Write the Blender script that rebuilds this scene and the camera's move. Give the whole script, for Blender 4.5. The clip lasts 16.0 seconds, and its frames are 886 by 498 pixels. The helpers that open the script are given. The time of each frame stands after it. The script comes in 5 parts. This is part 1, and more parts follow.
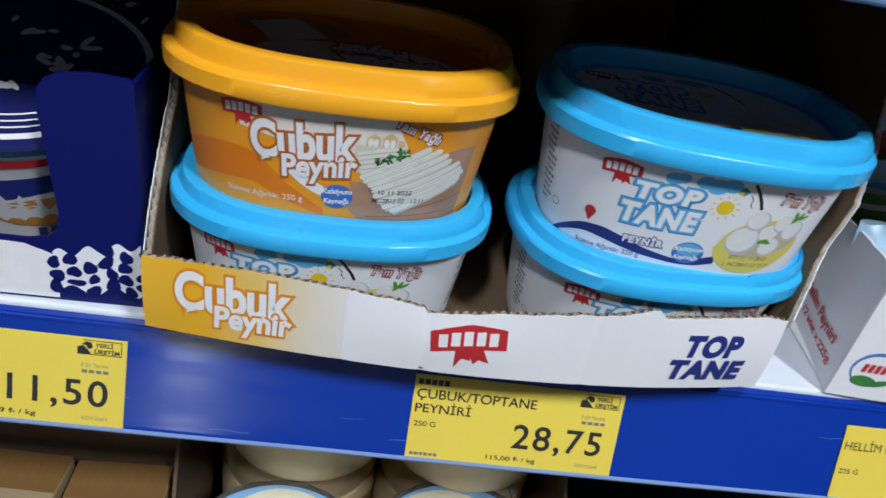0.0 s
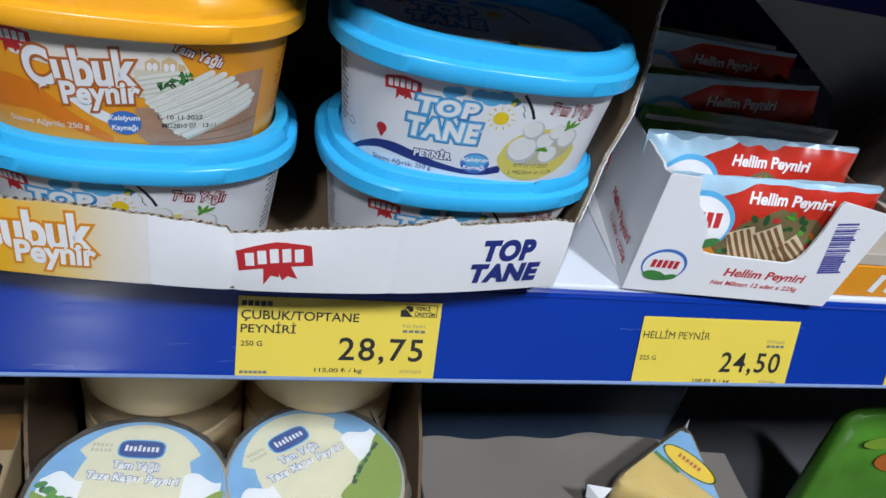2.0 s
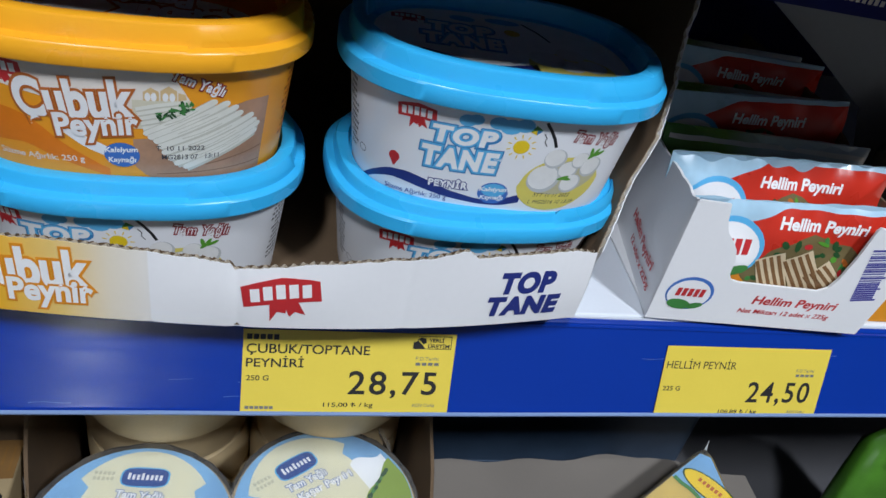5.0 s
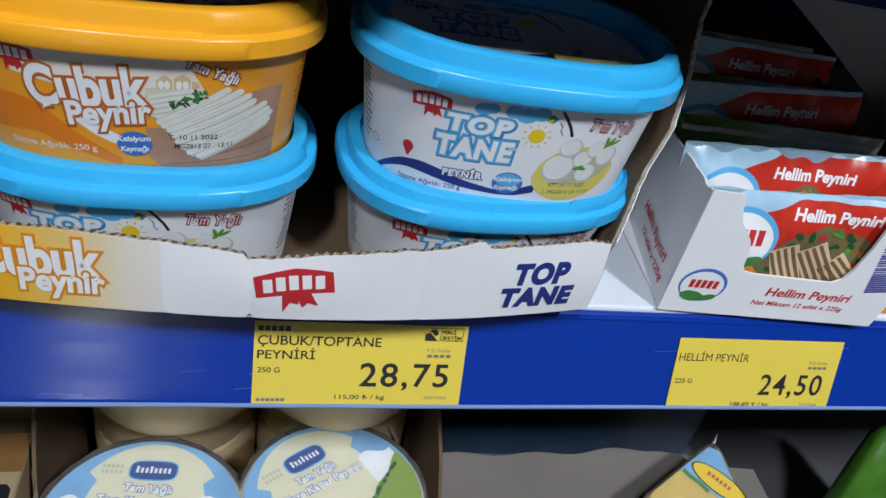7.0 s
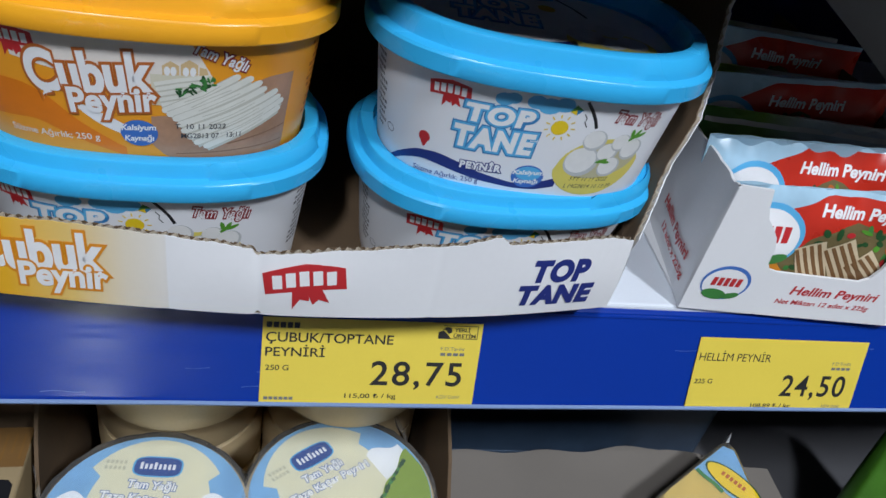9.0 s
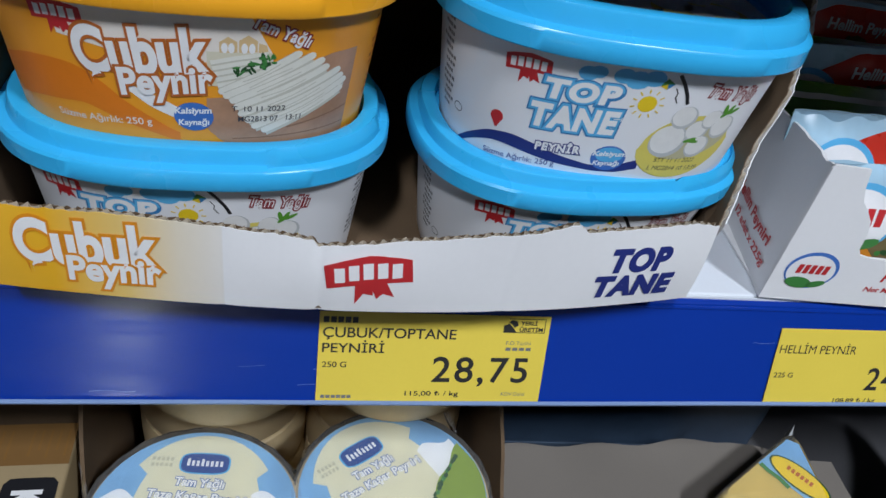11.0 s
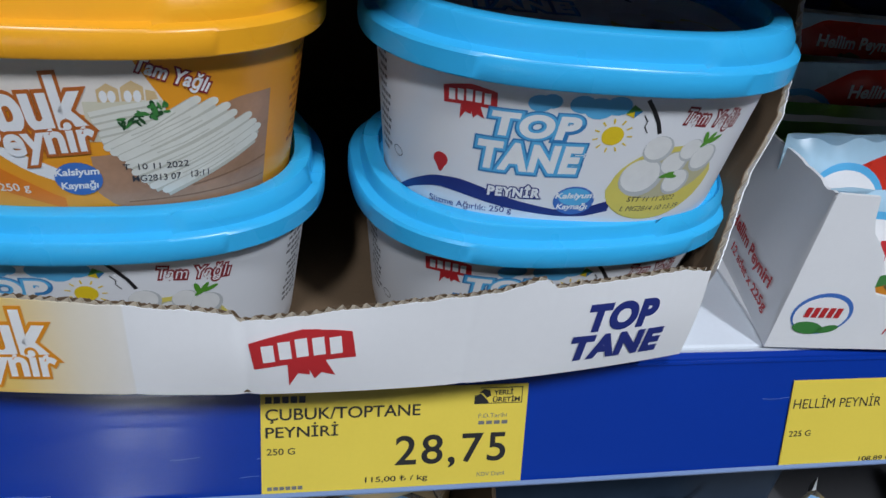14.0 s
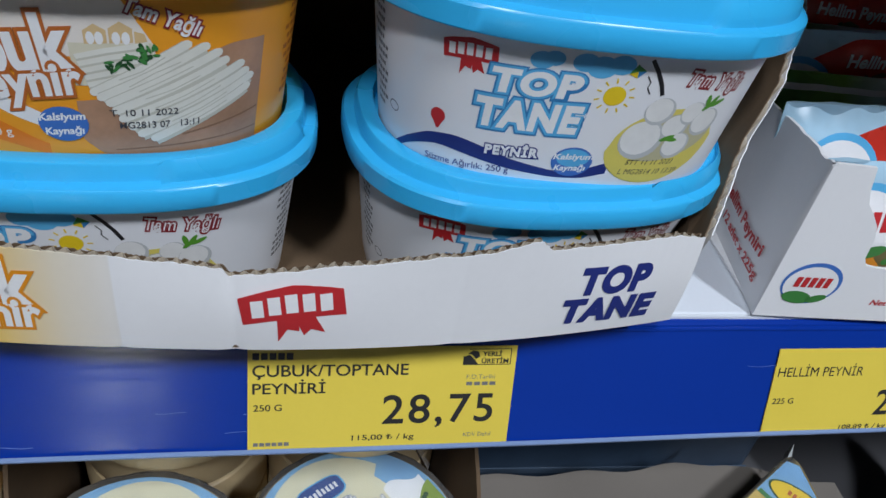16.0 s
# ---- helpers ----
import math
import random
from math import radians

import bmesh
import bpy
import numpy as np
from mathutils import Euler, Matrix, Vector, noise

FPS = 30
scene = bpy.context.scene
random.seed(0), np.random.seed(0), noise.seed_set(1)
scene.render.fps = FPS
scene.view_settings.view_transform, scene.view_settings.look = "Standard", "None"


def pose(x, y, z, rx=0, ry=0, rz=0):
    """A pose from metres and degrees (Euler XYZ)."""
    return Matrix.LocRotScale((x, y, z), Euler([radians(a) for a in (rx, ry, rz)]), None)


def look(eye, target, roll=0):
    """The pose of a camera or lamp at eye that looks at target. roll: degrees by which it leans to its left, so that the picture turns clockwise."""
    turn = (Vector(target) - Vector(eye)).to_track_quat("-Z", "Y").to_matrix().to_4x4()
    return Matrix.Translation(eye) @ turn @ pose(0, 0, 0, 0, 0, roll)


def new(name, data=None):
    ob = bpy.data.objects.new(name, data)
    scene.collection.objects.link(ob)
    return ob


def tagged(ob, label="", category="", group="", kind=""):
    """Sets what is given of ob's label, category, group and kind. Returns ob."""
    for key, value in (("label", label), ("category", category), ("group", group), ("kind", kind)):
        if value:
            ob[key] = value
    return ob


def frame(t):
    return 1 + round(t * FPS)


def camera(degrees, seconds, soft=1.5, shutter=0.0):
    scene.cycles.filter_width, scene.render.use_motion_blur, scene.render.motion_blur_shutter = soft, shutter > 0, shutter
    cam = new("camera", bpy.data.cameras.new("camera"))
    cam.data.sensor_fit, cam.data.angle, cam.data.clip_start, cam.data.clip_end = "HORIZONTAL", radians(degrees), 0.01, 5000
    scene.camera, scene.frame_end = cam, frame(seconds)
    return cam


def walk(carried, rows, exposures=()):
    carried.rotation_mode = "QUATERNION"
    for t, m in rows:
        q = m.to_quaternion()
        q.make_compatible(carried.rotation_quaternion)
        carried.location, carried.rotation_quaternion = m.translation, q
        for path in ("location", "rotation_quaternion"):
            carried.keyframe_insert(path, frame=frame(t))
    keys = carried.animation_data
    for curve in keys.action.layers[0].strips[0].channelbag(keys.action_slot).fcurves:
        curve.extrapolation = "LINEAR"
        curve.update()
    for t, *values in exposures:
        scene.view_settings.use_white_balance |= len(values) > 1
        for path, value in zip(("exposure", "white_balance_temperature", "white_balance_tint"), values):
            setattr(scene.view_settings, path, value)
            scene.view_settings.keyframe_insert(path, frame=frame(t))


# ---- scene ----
cam = camera(62.3, 16.0, shutter=0.3)
PATH = [
    (0, (-0.027, -0.215, 1.383), (0.19, 1.469, 0.326), 11.2),
    (0.5, (-0.019, -0.22, 1.384), (0.288, 1.446, 0.321), 9.3),
    (1, (-0.012, -0.23, 1.387), (0.362, 1.422, 0.324), 9.8),
    (1.5, (0.006, -0.236, 1.387), (0.438, 1.34, 0.234), 10.8),
    (2, (0.009, -0.236, 1.389), (0.482, 1.34, 0.253), 13.0),
    (2.5, (0.009, -0.232, 1.391), (0.493, 1.363, 0.285), 13.2),
    (3, (0.008, -0.23, 1.393), (0.486, 1.384, 0.313), 13.3),
    (3.5, (0.008, -0.228, 1.392), (0.462, 1.379, 0.292), 12.3),
    (4, (0.008, -0.222, 1.391), (0.462, 1.372, 0.272), 12.4),
    (6.3, (0.01, -0.215, 1.389), (0.459, 1.352, 0.23), 12.5),
    (6.5, (0.008, -0.217, 1.388), (0.457, 1.357, 0.239), 12.3),
    (7, (0.005, -0.215, 1.387), (0.458, 1.354, 0.231), 12.6),
    (7.5, (0.005, -0.21, 1.385), (0.469, 1.348, 0.219), 12.8),
    (8, (0.004, -0.207, 1.383), (0.461, 1.346, 0.208), 12.9),
    (10.3, (0.002, -0.204, 1.38), (0.411, 1.354, 0.194), 11.8),
    (10.5, (-0.001, -0.199, 1.375), (0.398, 1.351, 0.176), 11.4),
    (11, (-0.008, -0.189, 1.37), (0.376, 1.348, 0.149), 11.2),
    (11.5, (-0.006, -0.188, 1.363), (0.379, 1.348, 0.141), 10.1),
    (12, (-0.003, -0.186, 1.361), (0.404, 1.346, 0.141), 9.7),
    (12.5, (0.003, -0.18, 1.363), (0.435, 1.37, 0.176), 9.5),
    (13, (0.012, -0.171, 1.356), (0.39, 1.447, 0.243), 7.0),
    (13.5, (0.015, -0.163, 1.354), (0.397, 1.448, 0.232), 7.1),
    (14, (0.014, -0.164, 1.357), (0.378, 1.451, 0.234), 7.4),
    (14.5, (0.011, -0.163, 1.355), (0.399, 1.421, 0.197), 8.5),
    (15, (0.011, -0.164, 1.356), (0.409, 1.396, 0.169), 9.1),
    (15.5, (0.011, -0.164, 1.355), (0.412, 1.39, 0.161), 9.6),
    (16, (0.012, -0.162, 1.354), (0.42, 1.387, 0.157), 10.1),
]
walk(cam, [(t, look(eye, target, roll)) for t, eye, target, roll in PATH],
     exposures=[(0.0, -0.02), (1.5, 0.02), (3.5, -0.04), (8.0, -0.15), (11.0, -0.22), (13.5, -0.30), (16.0, -0.30)])

# ---- room light: ceiling tubes over the aisle, shaded by the shelf above ----
world = bpy.data.worlds.new("store_air")
scene.world = world
world.use_nodes = True
world.node_tree.nodes["Background"].inputs[0].default_value = (0.75, 0.85, 1.0, 1)
world.node_tree.nodes["Background"].inputs[1].default_value = 0.0


def tube(x, y, z, length, width, watts, colour=(0.83, 0.89, 0.98)):
    data = bpy.data.lights.new("ceiling_tube", "AREA")
    data.shape, data.size, data.size_y = "RECTANGLE", length, width
    data.energy, data.color = watts, colour
    ob = new("ceiling_tube", data)
    ob.matrix_world = pose(x, y, z)
    return ob


tube(0.80, -1.22, 2.90, 0.09, 0.34, 50)
tube(-0.42, -1.22, 2.90, 0.09, 0.34, 36)

# ---- materials ----
def mat(name, colour, rough=0.5, metal=0.0, vary=0.06, scale=60.0, bump=0.0, fine=600.0, coat=0.0, glass=0.0, soft=0.0, spec=0.5):
    """A surface with a slow change of tone, a fine grain and, if wanted, relief."""
    m = bpy.data.materials.new(name)
    m.use_nodes = True
    nt = m.node_tree
    b = nt.nodes["Principled BSDF"]
    b.inputs["Roughness"].default_value = rough
    b.inputs["Metallic"].default_value = metal
    b.inputs["Coat Weight"].default_value = coat
    b.inputs["Coat Roughness"].default_value = 0.08
    b.inputs["Transmission Weight"].default_value = glass
    b.inputs["Specular IOR Level"].default_value = spec
    if soft:
        b.inputs["Subsurface Weight"].default_value = soft
        b.inputs["Subsurface Radius"].default_value = (0.004, 0.004, 0.004)
    co = nt.nodes.new("ShaderNodeTexCoord")
    slow = nt.nodes.new("ShaderNodeTexNoise")
    slow.inputs["Scale"].default_value = scale
    slow.inputs["Detail"].default_value = 3
    grain = nt.nodes.new("ShaderNodeTexNoise")
    grain.inputs["Scale"].default_value = fine
    grain.inputs["Detail"].default_value = 2
    nt.links.new(co.outputs["Object"], slow.inputs["Vector"])
    nt.links.new(co.outputs["Object"], grain.inputs["Vector"])
    add = nt.nodes.new("ShaderNodeMath")
    add.operation = "MULTIPLY_ADD"
    add.inputs[1].default_value = 0.35
    nt.links.new(grain.outputs["Fac"], add.inputs[0])
    nt.links.new(slow.outputs["Fac"], add.inputs[2])
    ramp = nt.nodes.new("ShaderNodeMapRange")
    ramp.inputs["From Min"].default_value, ramp.inputs["From Max"].default_value = 0.35, 1.0
    ramp.inputs["To Min"].default_value, ramp.inputs["To Max"].default_value = 1 - vary, 1 + vary
    nt.links.new(add.outputs[0], ramp.inputs["Value"])
    mul = nt.nodes.new("ShaderNodeVectorMath")
    mul.operation = "SCALE"
    mul.inputs[0].default_value = colour
    nt.links.new(ramp.outputs[0], mul.inputs["Scale"])
    nt.links.new(mul.outputs[0], b.inputs["Base Color"])
    rr = nt.nodes.new("ShaderNodeMapRange")
    rr.inputs["To Min"].default_value, rr.inputs["To Max"].default_value = max(rough - 0.07, 0.02), min(rough + 0.09, 1)
    nt.links.new(slow.outputs["Fac"], rr.inputs["Value"])
    nt.links.new(rr.outputs[0], b.inputs["Roughness"])
    if bump:
        bp = nt.nodes.new("ShaderNodeBump")
        bp.inputs["Strength"].default_value = bump
        bp.inputs["Distance"].default_value = 0.0006
        nt.links.new(add.outputs[0], bp.inputs["Height"])
        nt.links.new(bp.outputs[0], b.inputs["Normal"])
    return m


def ramped(m, axis, stops, scale=1.0, wobble=0.0):
    """Prints a run of inks along one object axis: stops are (metres, colour)."""
    nt = m.node_tree
    b = nt.nodes["Principled BSDF"]
    co = nt.nodes.new("ShaderNodeTexCoord")
    sep = nt.nodes.new("ShaderNodeSeparateXYZ")
    nt.links.new(co.outputs["Object"], sep.inputs[0])
    lo, hi = stops[0][0], stops[-1][0]
    mr = nt.nodes.new("ShaderNodeMapRange")
    mr.inputs["From Min"].default_value, mr.inputs["From Max"].default_value = lo, hi
    nt.links.new(sep.outputs["XYZ".index(axis)], mr.inputs["Value"])
    cr = nt.nodes.new("ShaderNodeValToRGB")
    el = cr.color_ramp.elements
    while len(el) < len(stops):
        el.new(0.5)
    for e, (s, c) in zip(el, stops):
        e.position, e.color = (s - lo) / (hi - lo), (*c, 1)
    nt.links.new(mr.outputs[0], cr.inputs[0])
    mul = next(n for n in nt.nodes if n.type == "VECT_MATH")
    nt.links.new(cr.outputs[0], mul.inputs[0])
    return m


BLUE_LID = mat("sky_blue_plastic", (0.036, 0.44, 0.82), 0.28, vary=0.03, scale=25, bump=0.04, fine=250, soft=0.04)
ORANGE_LID = mat("orange_plastic", (0.90, 0.40, 0.018), 0.28, vary=0.03, scale=25, bump=0.04, fine=250, soft=0.04)
WHITE_TUB = mat("white_tub_plastic", (0.78, 0.79, 0.82), 0.32, vary=0.02, scale=30, bump=0.03, fine=300)
ORANGE_TUB = mat("orange_tub_print", (0.83, 0.33, 0.02), 0.32, vary=0.04, scale=40, bump=0.03, fine=300)
INK = {}


def ink(name, colour, rough=0.38):
    if name not in INK:
        INK[name] = mat("ink_" + name, colour, rough, vary=0.05, scale=120, fine=1500)
    return INK[name]


WHITE = ink("white", (0.82, 0.82, 0.83))
NAVY = ink("navy", (0.018, 0.03, 0.19))
SKY = ink("sky", (0.10, 0.42, 0.72))
DEEPSKY = ink("deep_sky", (0.035, 0.21, 0.48))
RED = ink("red", (0.52, 0.025, 0.03))
DARKRED = ink("dark_red", (0.26, 0.022, 0.03))
YELLOW = ink("sun_yellow", (0.80, 0.57, 0.02))
PALEYELLOW = ink("bowl_yellow", (0.70, 0.60, 0.13))
GREEN = ink("green", (0.05, 0.22, 0.05))
DARKGREEN = ink("dark_green", (0.018, 0.075, 0.022))
LEAF = ink("leaf", (0.09, 0.30, 0.03))
BLACK = ink("black", (0.015, 0.015, 0.018))
GREYINK = ink("grey", (0.16, 0.16, 0.17))
STAMP = ink("stamp", (0.05, 0.05, 0.06))
RUST = ink("rust_orange", (0.47, 0.125, 0.02))
SWOOSH = ink("deep_orange", (0.76, 0.20, 0.008))
CREAM = ink("cream", (0.78, 0.72, 0.66))
WOOD = mat("board_print", (0.40, 0.22, 0.13), 0.38, vary=0.22, scale=90, fine=700)
BOARDDARK = ink("board_dark", (0.24, 0.12, 0.06))
STICK = mat("cheese_stick_print", (0.74, 0.73, 0.66), 0.38, vary=0.06, scale=200)
STICKSHADE = ink("stick_shade", (0.55, 0.54, 0.46))
BALL = mat("cheese_ball_print", (0.76, 0.76, 0.75), 0.38, vary=0.06, scale=220)
BALLSHADE = ink("ball_shade", (0.50, 0.52, 0.53))
BADGEBLUE = ink("badge_blue", (0.05, 0.16, 0.50))
LABEL = mat("yellow_label_paper", (0.75, 0.58, 0.075), 0.45, vary=0.035, scale=35, bump=0.03, fine=900)
LABELINK = ink("label_black", (0.02, 0.02, 0.022), 0.5)


def streaked(m, strength):
    """Draws out the relief and the gloss along x, as in extruded plastic."""
    nt = m.node_tree
    b = nt.nodes["Principled BSDF"]
    co, mp, nz = nt.nodes.new("ShaderNodeTexCoord"), nt.nodes.new("ShaderNodeMapping"), nt.nodes.new("ShaderNodeTexNoise")
    mp.inputs["Scale"].default_value = (5, 420, 420)
    nz.inputs["Scale"].default_value, nz.inputs["Detail"].default_value = 1.0, 3
    nt.links.new(co.outputs["Object"], mp.inputs[0])
    nt.links.new(mp.outputs[0], nz.inputs["Vector"])
    bp = nt.nodes.new("ShaderNodeBump")
    bp.inputs["Strength"].default_value, bp.inputs["Distance"].default_value = strength, 0.0004
    nt.links.new(nz.outputs["Fac"], bp.inputs["Height"])
    nt.links.new(bp.outputs[0], b.inputs["Normal"])
    rr = nt.nodes.new("ShaderNodeMapRange")
    rr.inputs["From Min"].default_value, rr.inputs["From Max"].default_value = 0.3, 0.7
    rr.inputs["To Min"].default_value, rr.inputs["To Max"].default_value = 0.11, 0.26
    nt.links.new(nz.outputs["Fac"], rr.inputs["Value"])
    nt.links.new(rr.outputs[0], b.inputs["Roughness"])
    return m


RAIL = streaked(mat("royal_blue_rail", (0.003, 0.034, 0.30), 0.20, vary=0.05, scale=14), 0.10)
SCUFF = mat("rail_scuff", (0.16, 0.27, 0.60), 0.5, vary=0.06, scale=40)
RAILLIP = mat("pale_rail_lip", (0.20, 0.29, 0.50), 0.2, vary=0.06, scale=40)
METAL = mat("white_enamel", (0.72, 0.76, 0.82), 0.3, vary=0.04, scale=18, bump=0.02)
# near-black: the deep shade behind the goods is put into this colour
SHADEDBACK = mat("shade_dark_back_panel", (0.05, 0.053, 0.06), 0.5, vary=0.08, scale=9)
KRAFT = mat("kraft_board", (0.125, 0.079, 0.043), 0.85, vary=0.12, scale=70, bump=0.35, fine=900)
KRAFTEDGE = mat("torn_kraft_edge", (0.48, 0.41, 0.32), 0.9, vary=0.22, scale=160, bump=0.5, fine=1200)
WHITEBOARD = mat("white_card", (0.82, 0.82, 0.835), 0.42, vary=0.025, scale=22, bump=0.06, fine=420)
GREYBOARD = mat("grey_card", (0.175, 0.155, 0.135), 0.8, vary=0.06, scale=25, bump=0.15, fine=700)
PRINTBOARD = ramped(mat("printed_card", (0.82, 0.82, 0.835), 0.40, vary=0.025, scale=22, bump=0.08, fine=420), "X",
                    [(-0.12, (0.86, 0.50, 0.06)), (-0.078, (0.84, 0.44, 0.02)), (-0.058, (0.80, 0.56, 0.18)), (-0.042, (0.77, 0.69, 0.55)), (-0.030, (0.76, 0.73, 0.69)), (-0.0295, (0.82, 0.82, 0.835))])
BLUECARD = mat("deep_blue_card", (0.003, 0.007, 0.105), 0.42, vary=0.06, scale=30, bump=0.06, spec=0.2)


def film_mat():
    """Thin clear film: light goes straight through, and the skin only glints."""
    m = bpy.data.materials.new("clear_film")
    m.use_nodes = True
    nt = m.node_tree
    nt.nodes.remove(nt.nodes["Principled BSDF"])
    clear, gloss, mix = nt.nodes.new("ShaderNodeBsdfTransparent"), nt.nodes.new("ShaderNodeBsdfGlossy"), nt.nodes.new("ShaderNodeMixShader")
    gloss.inputs["Roughness"].default_value = 0.16
    clear.inputs["Color"].default_value = (0.93, 0.94, 0.94, 1)
    fres = nt.nodes.new("ShaderNodeFresnel")
    fres.inputs["IOR"].default_value = 1.5
    nt.links.new(fres.outputs[0], mix.inputs[0])
    haze, thin = nt.nodes.new("ShaderNodeBsdfDiffuse"), nt.nodes.new("ShaderNodeMixShader")
    haze.inputs["Color"].default_value = (0.8, 0.8, 0.8, 1)
    thin.inputs[0].default_value = 0.09
    nt.links.new(clear.outputs[0], thin.inputs[1])
    nt.links.new(haze.outputs[0], thin.inputs[2])
    nt.links.new(thin.outputs[0], mix.inputs[1])
    nt.links.new(gloss.outputs[0], mix.inputs[2])
    nt.links.new(mix.outputs[0], next(n for n in nt.nodes if n.type == "OUTPUT_MATERIAL").inputs["Surface"])
    return m


FILM = film_mat()
CHEESE = mat("kashar_rind", (0.58, 0.44, 0.25), 0.42, vary=0.10, scale=45, bump=0.1, soft=0.1)
FLOORTILE = mat("store_floor", (0.10, 0.098, 0.095), 0.4, vary=0.1, scale=3)
PLASTER = mat("store_plaster", (0.05, 0.05, 0.053), 0.8, vary=0.06, scale=2)
PALEWALL = mat("pale_wall_paint", (0.24, 0.25, 0.26), 0.7, vary=0.06, scale=2)
# window frame grey; on shelf undersides and lower board it stands in for shade
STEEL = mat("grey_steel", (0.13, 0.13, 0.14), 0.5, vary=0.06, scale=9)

# ---- building blocks ----
from mathutils.geometry import tessellate_polygon


def mesh_of(verts, faces):
    me = bpy.data.meshes.new("mesh")
    me.from_pydata([tuple(v) for v in verts], [], [tuple(f) for f in faces])
    me.validate()
    me.update()
    return me


def part(name, geo, material, parent, label="", smooth=False):
    """Links a mesh, a bmesh or (verts, faces) as one part under a thing or a part."""
    if isinstance(geo, tuple):
        me = mesh_of(*geo)
    elif isinstance(geo, bmesh.types.BMesh):
        me = bpy.data.meshes.new(name)
        geo.to_mesh(me)
        geo.free()
    else:
        me = geo
    me.materials.clear()
    me.materials.append(material)
    if smooth:
        me.shade_smooth()
        me.set_sharp_from_angle(angle=radians(38))
    ob = new(name, me)
    ob.parent = parent
    if label:
        tagged(ob, label)
    return ob


def thing(name, m, label, category, group="", kind=""):
    ob = new(name)
    ob.empty_display_size = 0.01
    ob.matrix_world = m
    return tagged(ob, label, category, group, kind)


def box_geo(x0, x1, y0, y1, z0, z1, bevel=0.0, seg=2):
    bm = bmesh.new()
    bmesh.ops.create_cube(bm, size=1)
    for v in bm.verts:
        v.co = Vector((x0 if v.co.x < 0 else x1, y0 if v.co.y < 0 else y1, z0 if v.co.z < 0 else z1))
    if bevel:
        bmesh.ops.bevel(bm, geom=bm.edges[:], offset=bevel, segments=seg, affect="EDGES", profile=0.5)
    return bm


def loft(rings, close_first=True, close_last=True):
    """Quads between rings of equal length, with fans at the ends."""
    n = len(rings[0])
    verts = [p for r in rings for p in r]
    faces = []
    for i in range(len(rings) - 1):
        for j in range(n):
            k = (j + 1) % n
            faces.append((i * n + j, i * n + k, (i + 1) * n + k, (i + 1) * n + j))
    for on, base, flip in ((close_first, 0, True), (close_last, (len(rings) - 1) * n, False)):
        if on:
            c = len(verts)
            verts.append(tuple(np.mean(np.array(verts[base:base + n]), axis=0)))
            for j in range(n):
                k = (j + 1) % n
                faces.append((base + k, base + j, c) if flip else (base + j, base + k, c))
    return verts, faces


def slab(outline, y0, y1):
    """A plate cut to an outline in x and z, from y0 to y1."""
    bm = bmesh.new()
    front = [bm.verts.new((x, y0, z)) for x, z in outline]
    back = [bm.verts.new((x, y1, z)) for x, z in outline]
    for a, b, c in tessellate_polygon([[Vector((x, z, 0)) for x, z in outline]]):
        bm.faces.new((front[a], front[b], front[c]))
        bm.faces.new((back[c], back[b], back[a]))
    n = len(front)
    for i in range(n):
        j = (i + 1) % n
        bm.faces.new((front[j], front[i], back[i], back[j]))
    bmesh.ops.recalc_face_normals(bm, faces=bm.faces[:])
    return bm


# flat print shapes: (points, faces) in u, v
LETTERS = {}


def letters(text, bold=0.0, shear=0.0, gap=1.0):
    key = (text, bold, shear, gap)
    if key not in LETTERS:
        cu = bpy.data.curves.new("text", "FONT")
        cu.body, cu.offset, cu.shear, cu.resolution_u, cu.space_character = text, bold, shear, 7, gap
        cu.fill_mode = "FRONT"
        ob = bpy.data.objects.new("text", cu)
        scene.collection.objects.link(ob)
        me = bpy.data.meshes.new_from_object(ob.evaluated_get(bpy.context.evaluated_depsgraph_get()))
        LETTERS[key] = ([(v.co.x, v.co.y) for v in me.vertices], [tuple(p.vertices) for p in me.polygons])
        bpy.data.meshes.remove(me)
        bpy.data.objects.remove(ob)
        bpy.data.curves.remove(cu)
    return LETTERS[key]


def moved(shape, du, dv, turn=0.0, su=1.0, sv=1.0):
    c, s = math.cos(radians(turn)), math.sin(radians(turn))
    return [(du + su * x * c - sv * y * s, dv + su * x * s + sv * y * c) for x, y in shape[0]], shape[1]


def words(text, u0, u1, v0, v1, bold=0.0, shear=0.0, turn=0.0, gap=1.0, like=None):
    """Text stretched to a box, turned about the box's middle. like: the bold by which the box is meant."""
    base = letters(text, bold if like is None else like, shear, gap)
    xs, ys = [p[0] for p in base[0]], [p[1] for p in base[0]]
    su, sv = (u1 - u0) / (max(xs) - min(xs)), (v1 - v0) / (max(ys) - min(ys))
    mx, my = (max(xs) + min(xs)) / 2, (max(ys) + min(ys)) / 2
    sh = letters(text, bold, shear, gap)
    sh = [(x - mx, y - my) for x, y in sh[0]], sh[1]
    return moved(sh, (u0 + u1) / 2, (v0 + v1) / 2, turn, su, sv)


def disc(cu, cv, ru, rv, n=28, rings=4, turn=0.0, wave=None):
    pts, faces = [(0.0, 0.0)], []
    for r in range(1, rings + 1):
        for j in range(n):
            a = 2 * math.pi * j / n
            k = r / rings * (wave(a) if wave else 1.0)
            pts.append((ru * k * math.cos(a), rv * k * math.sin(a)))
    for j in range(n):
        faces.append((0, 1 + j, 1 + (j + 1) % n))
    for r in range(rings - 1):
        for j in range(n):
            k = (j + 1) % n
            faces.append((1 + r * n + j, 1 + (r + 1) * n + j, 1 + (r + 1) * n + k, 1 + r * n + k))
    return moved((pts, faces), cu, cv, turn)


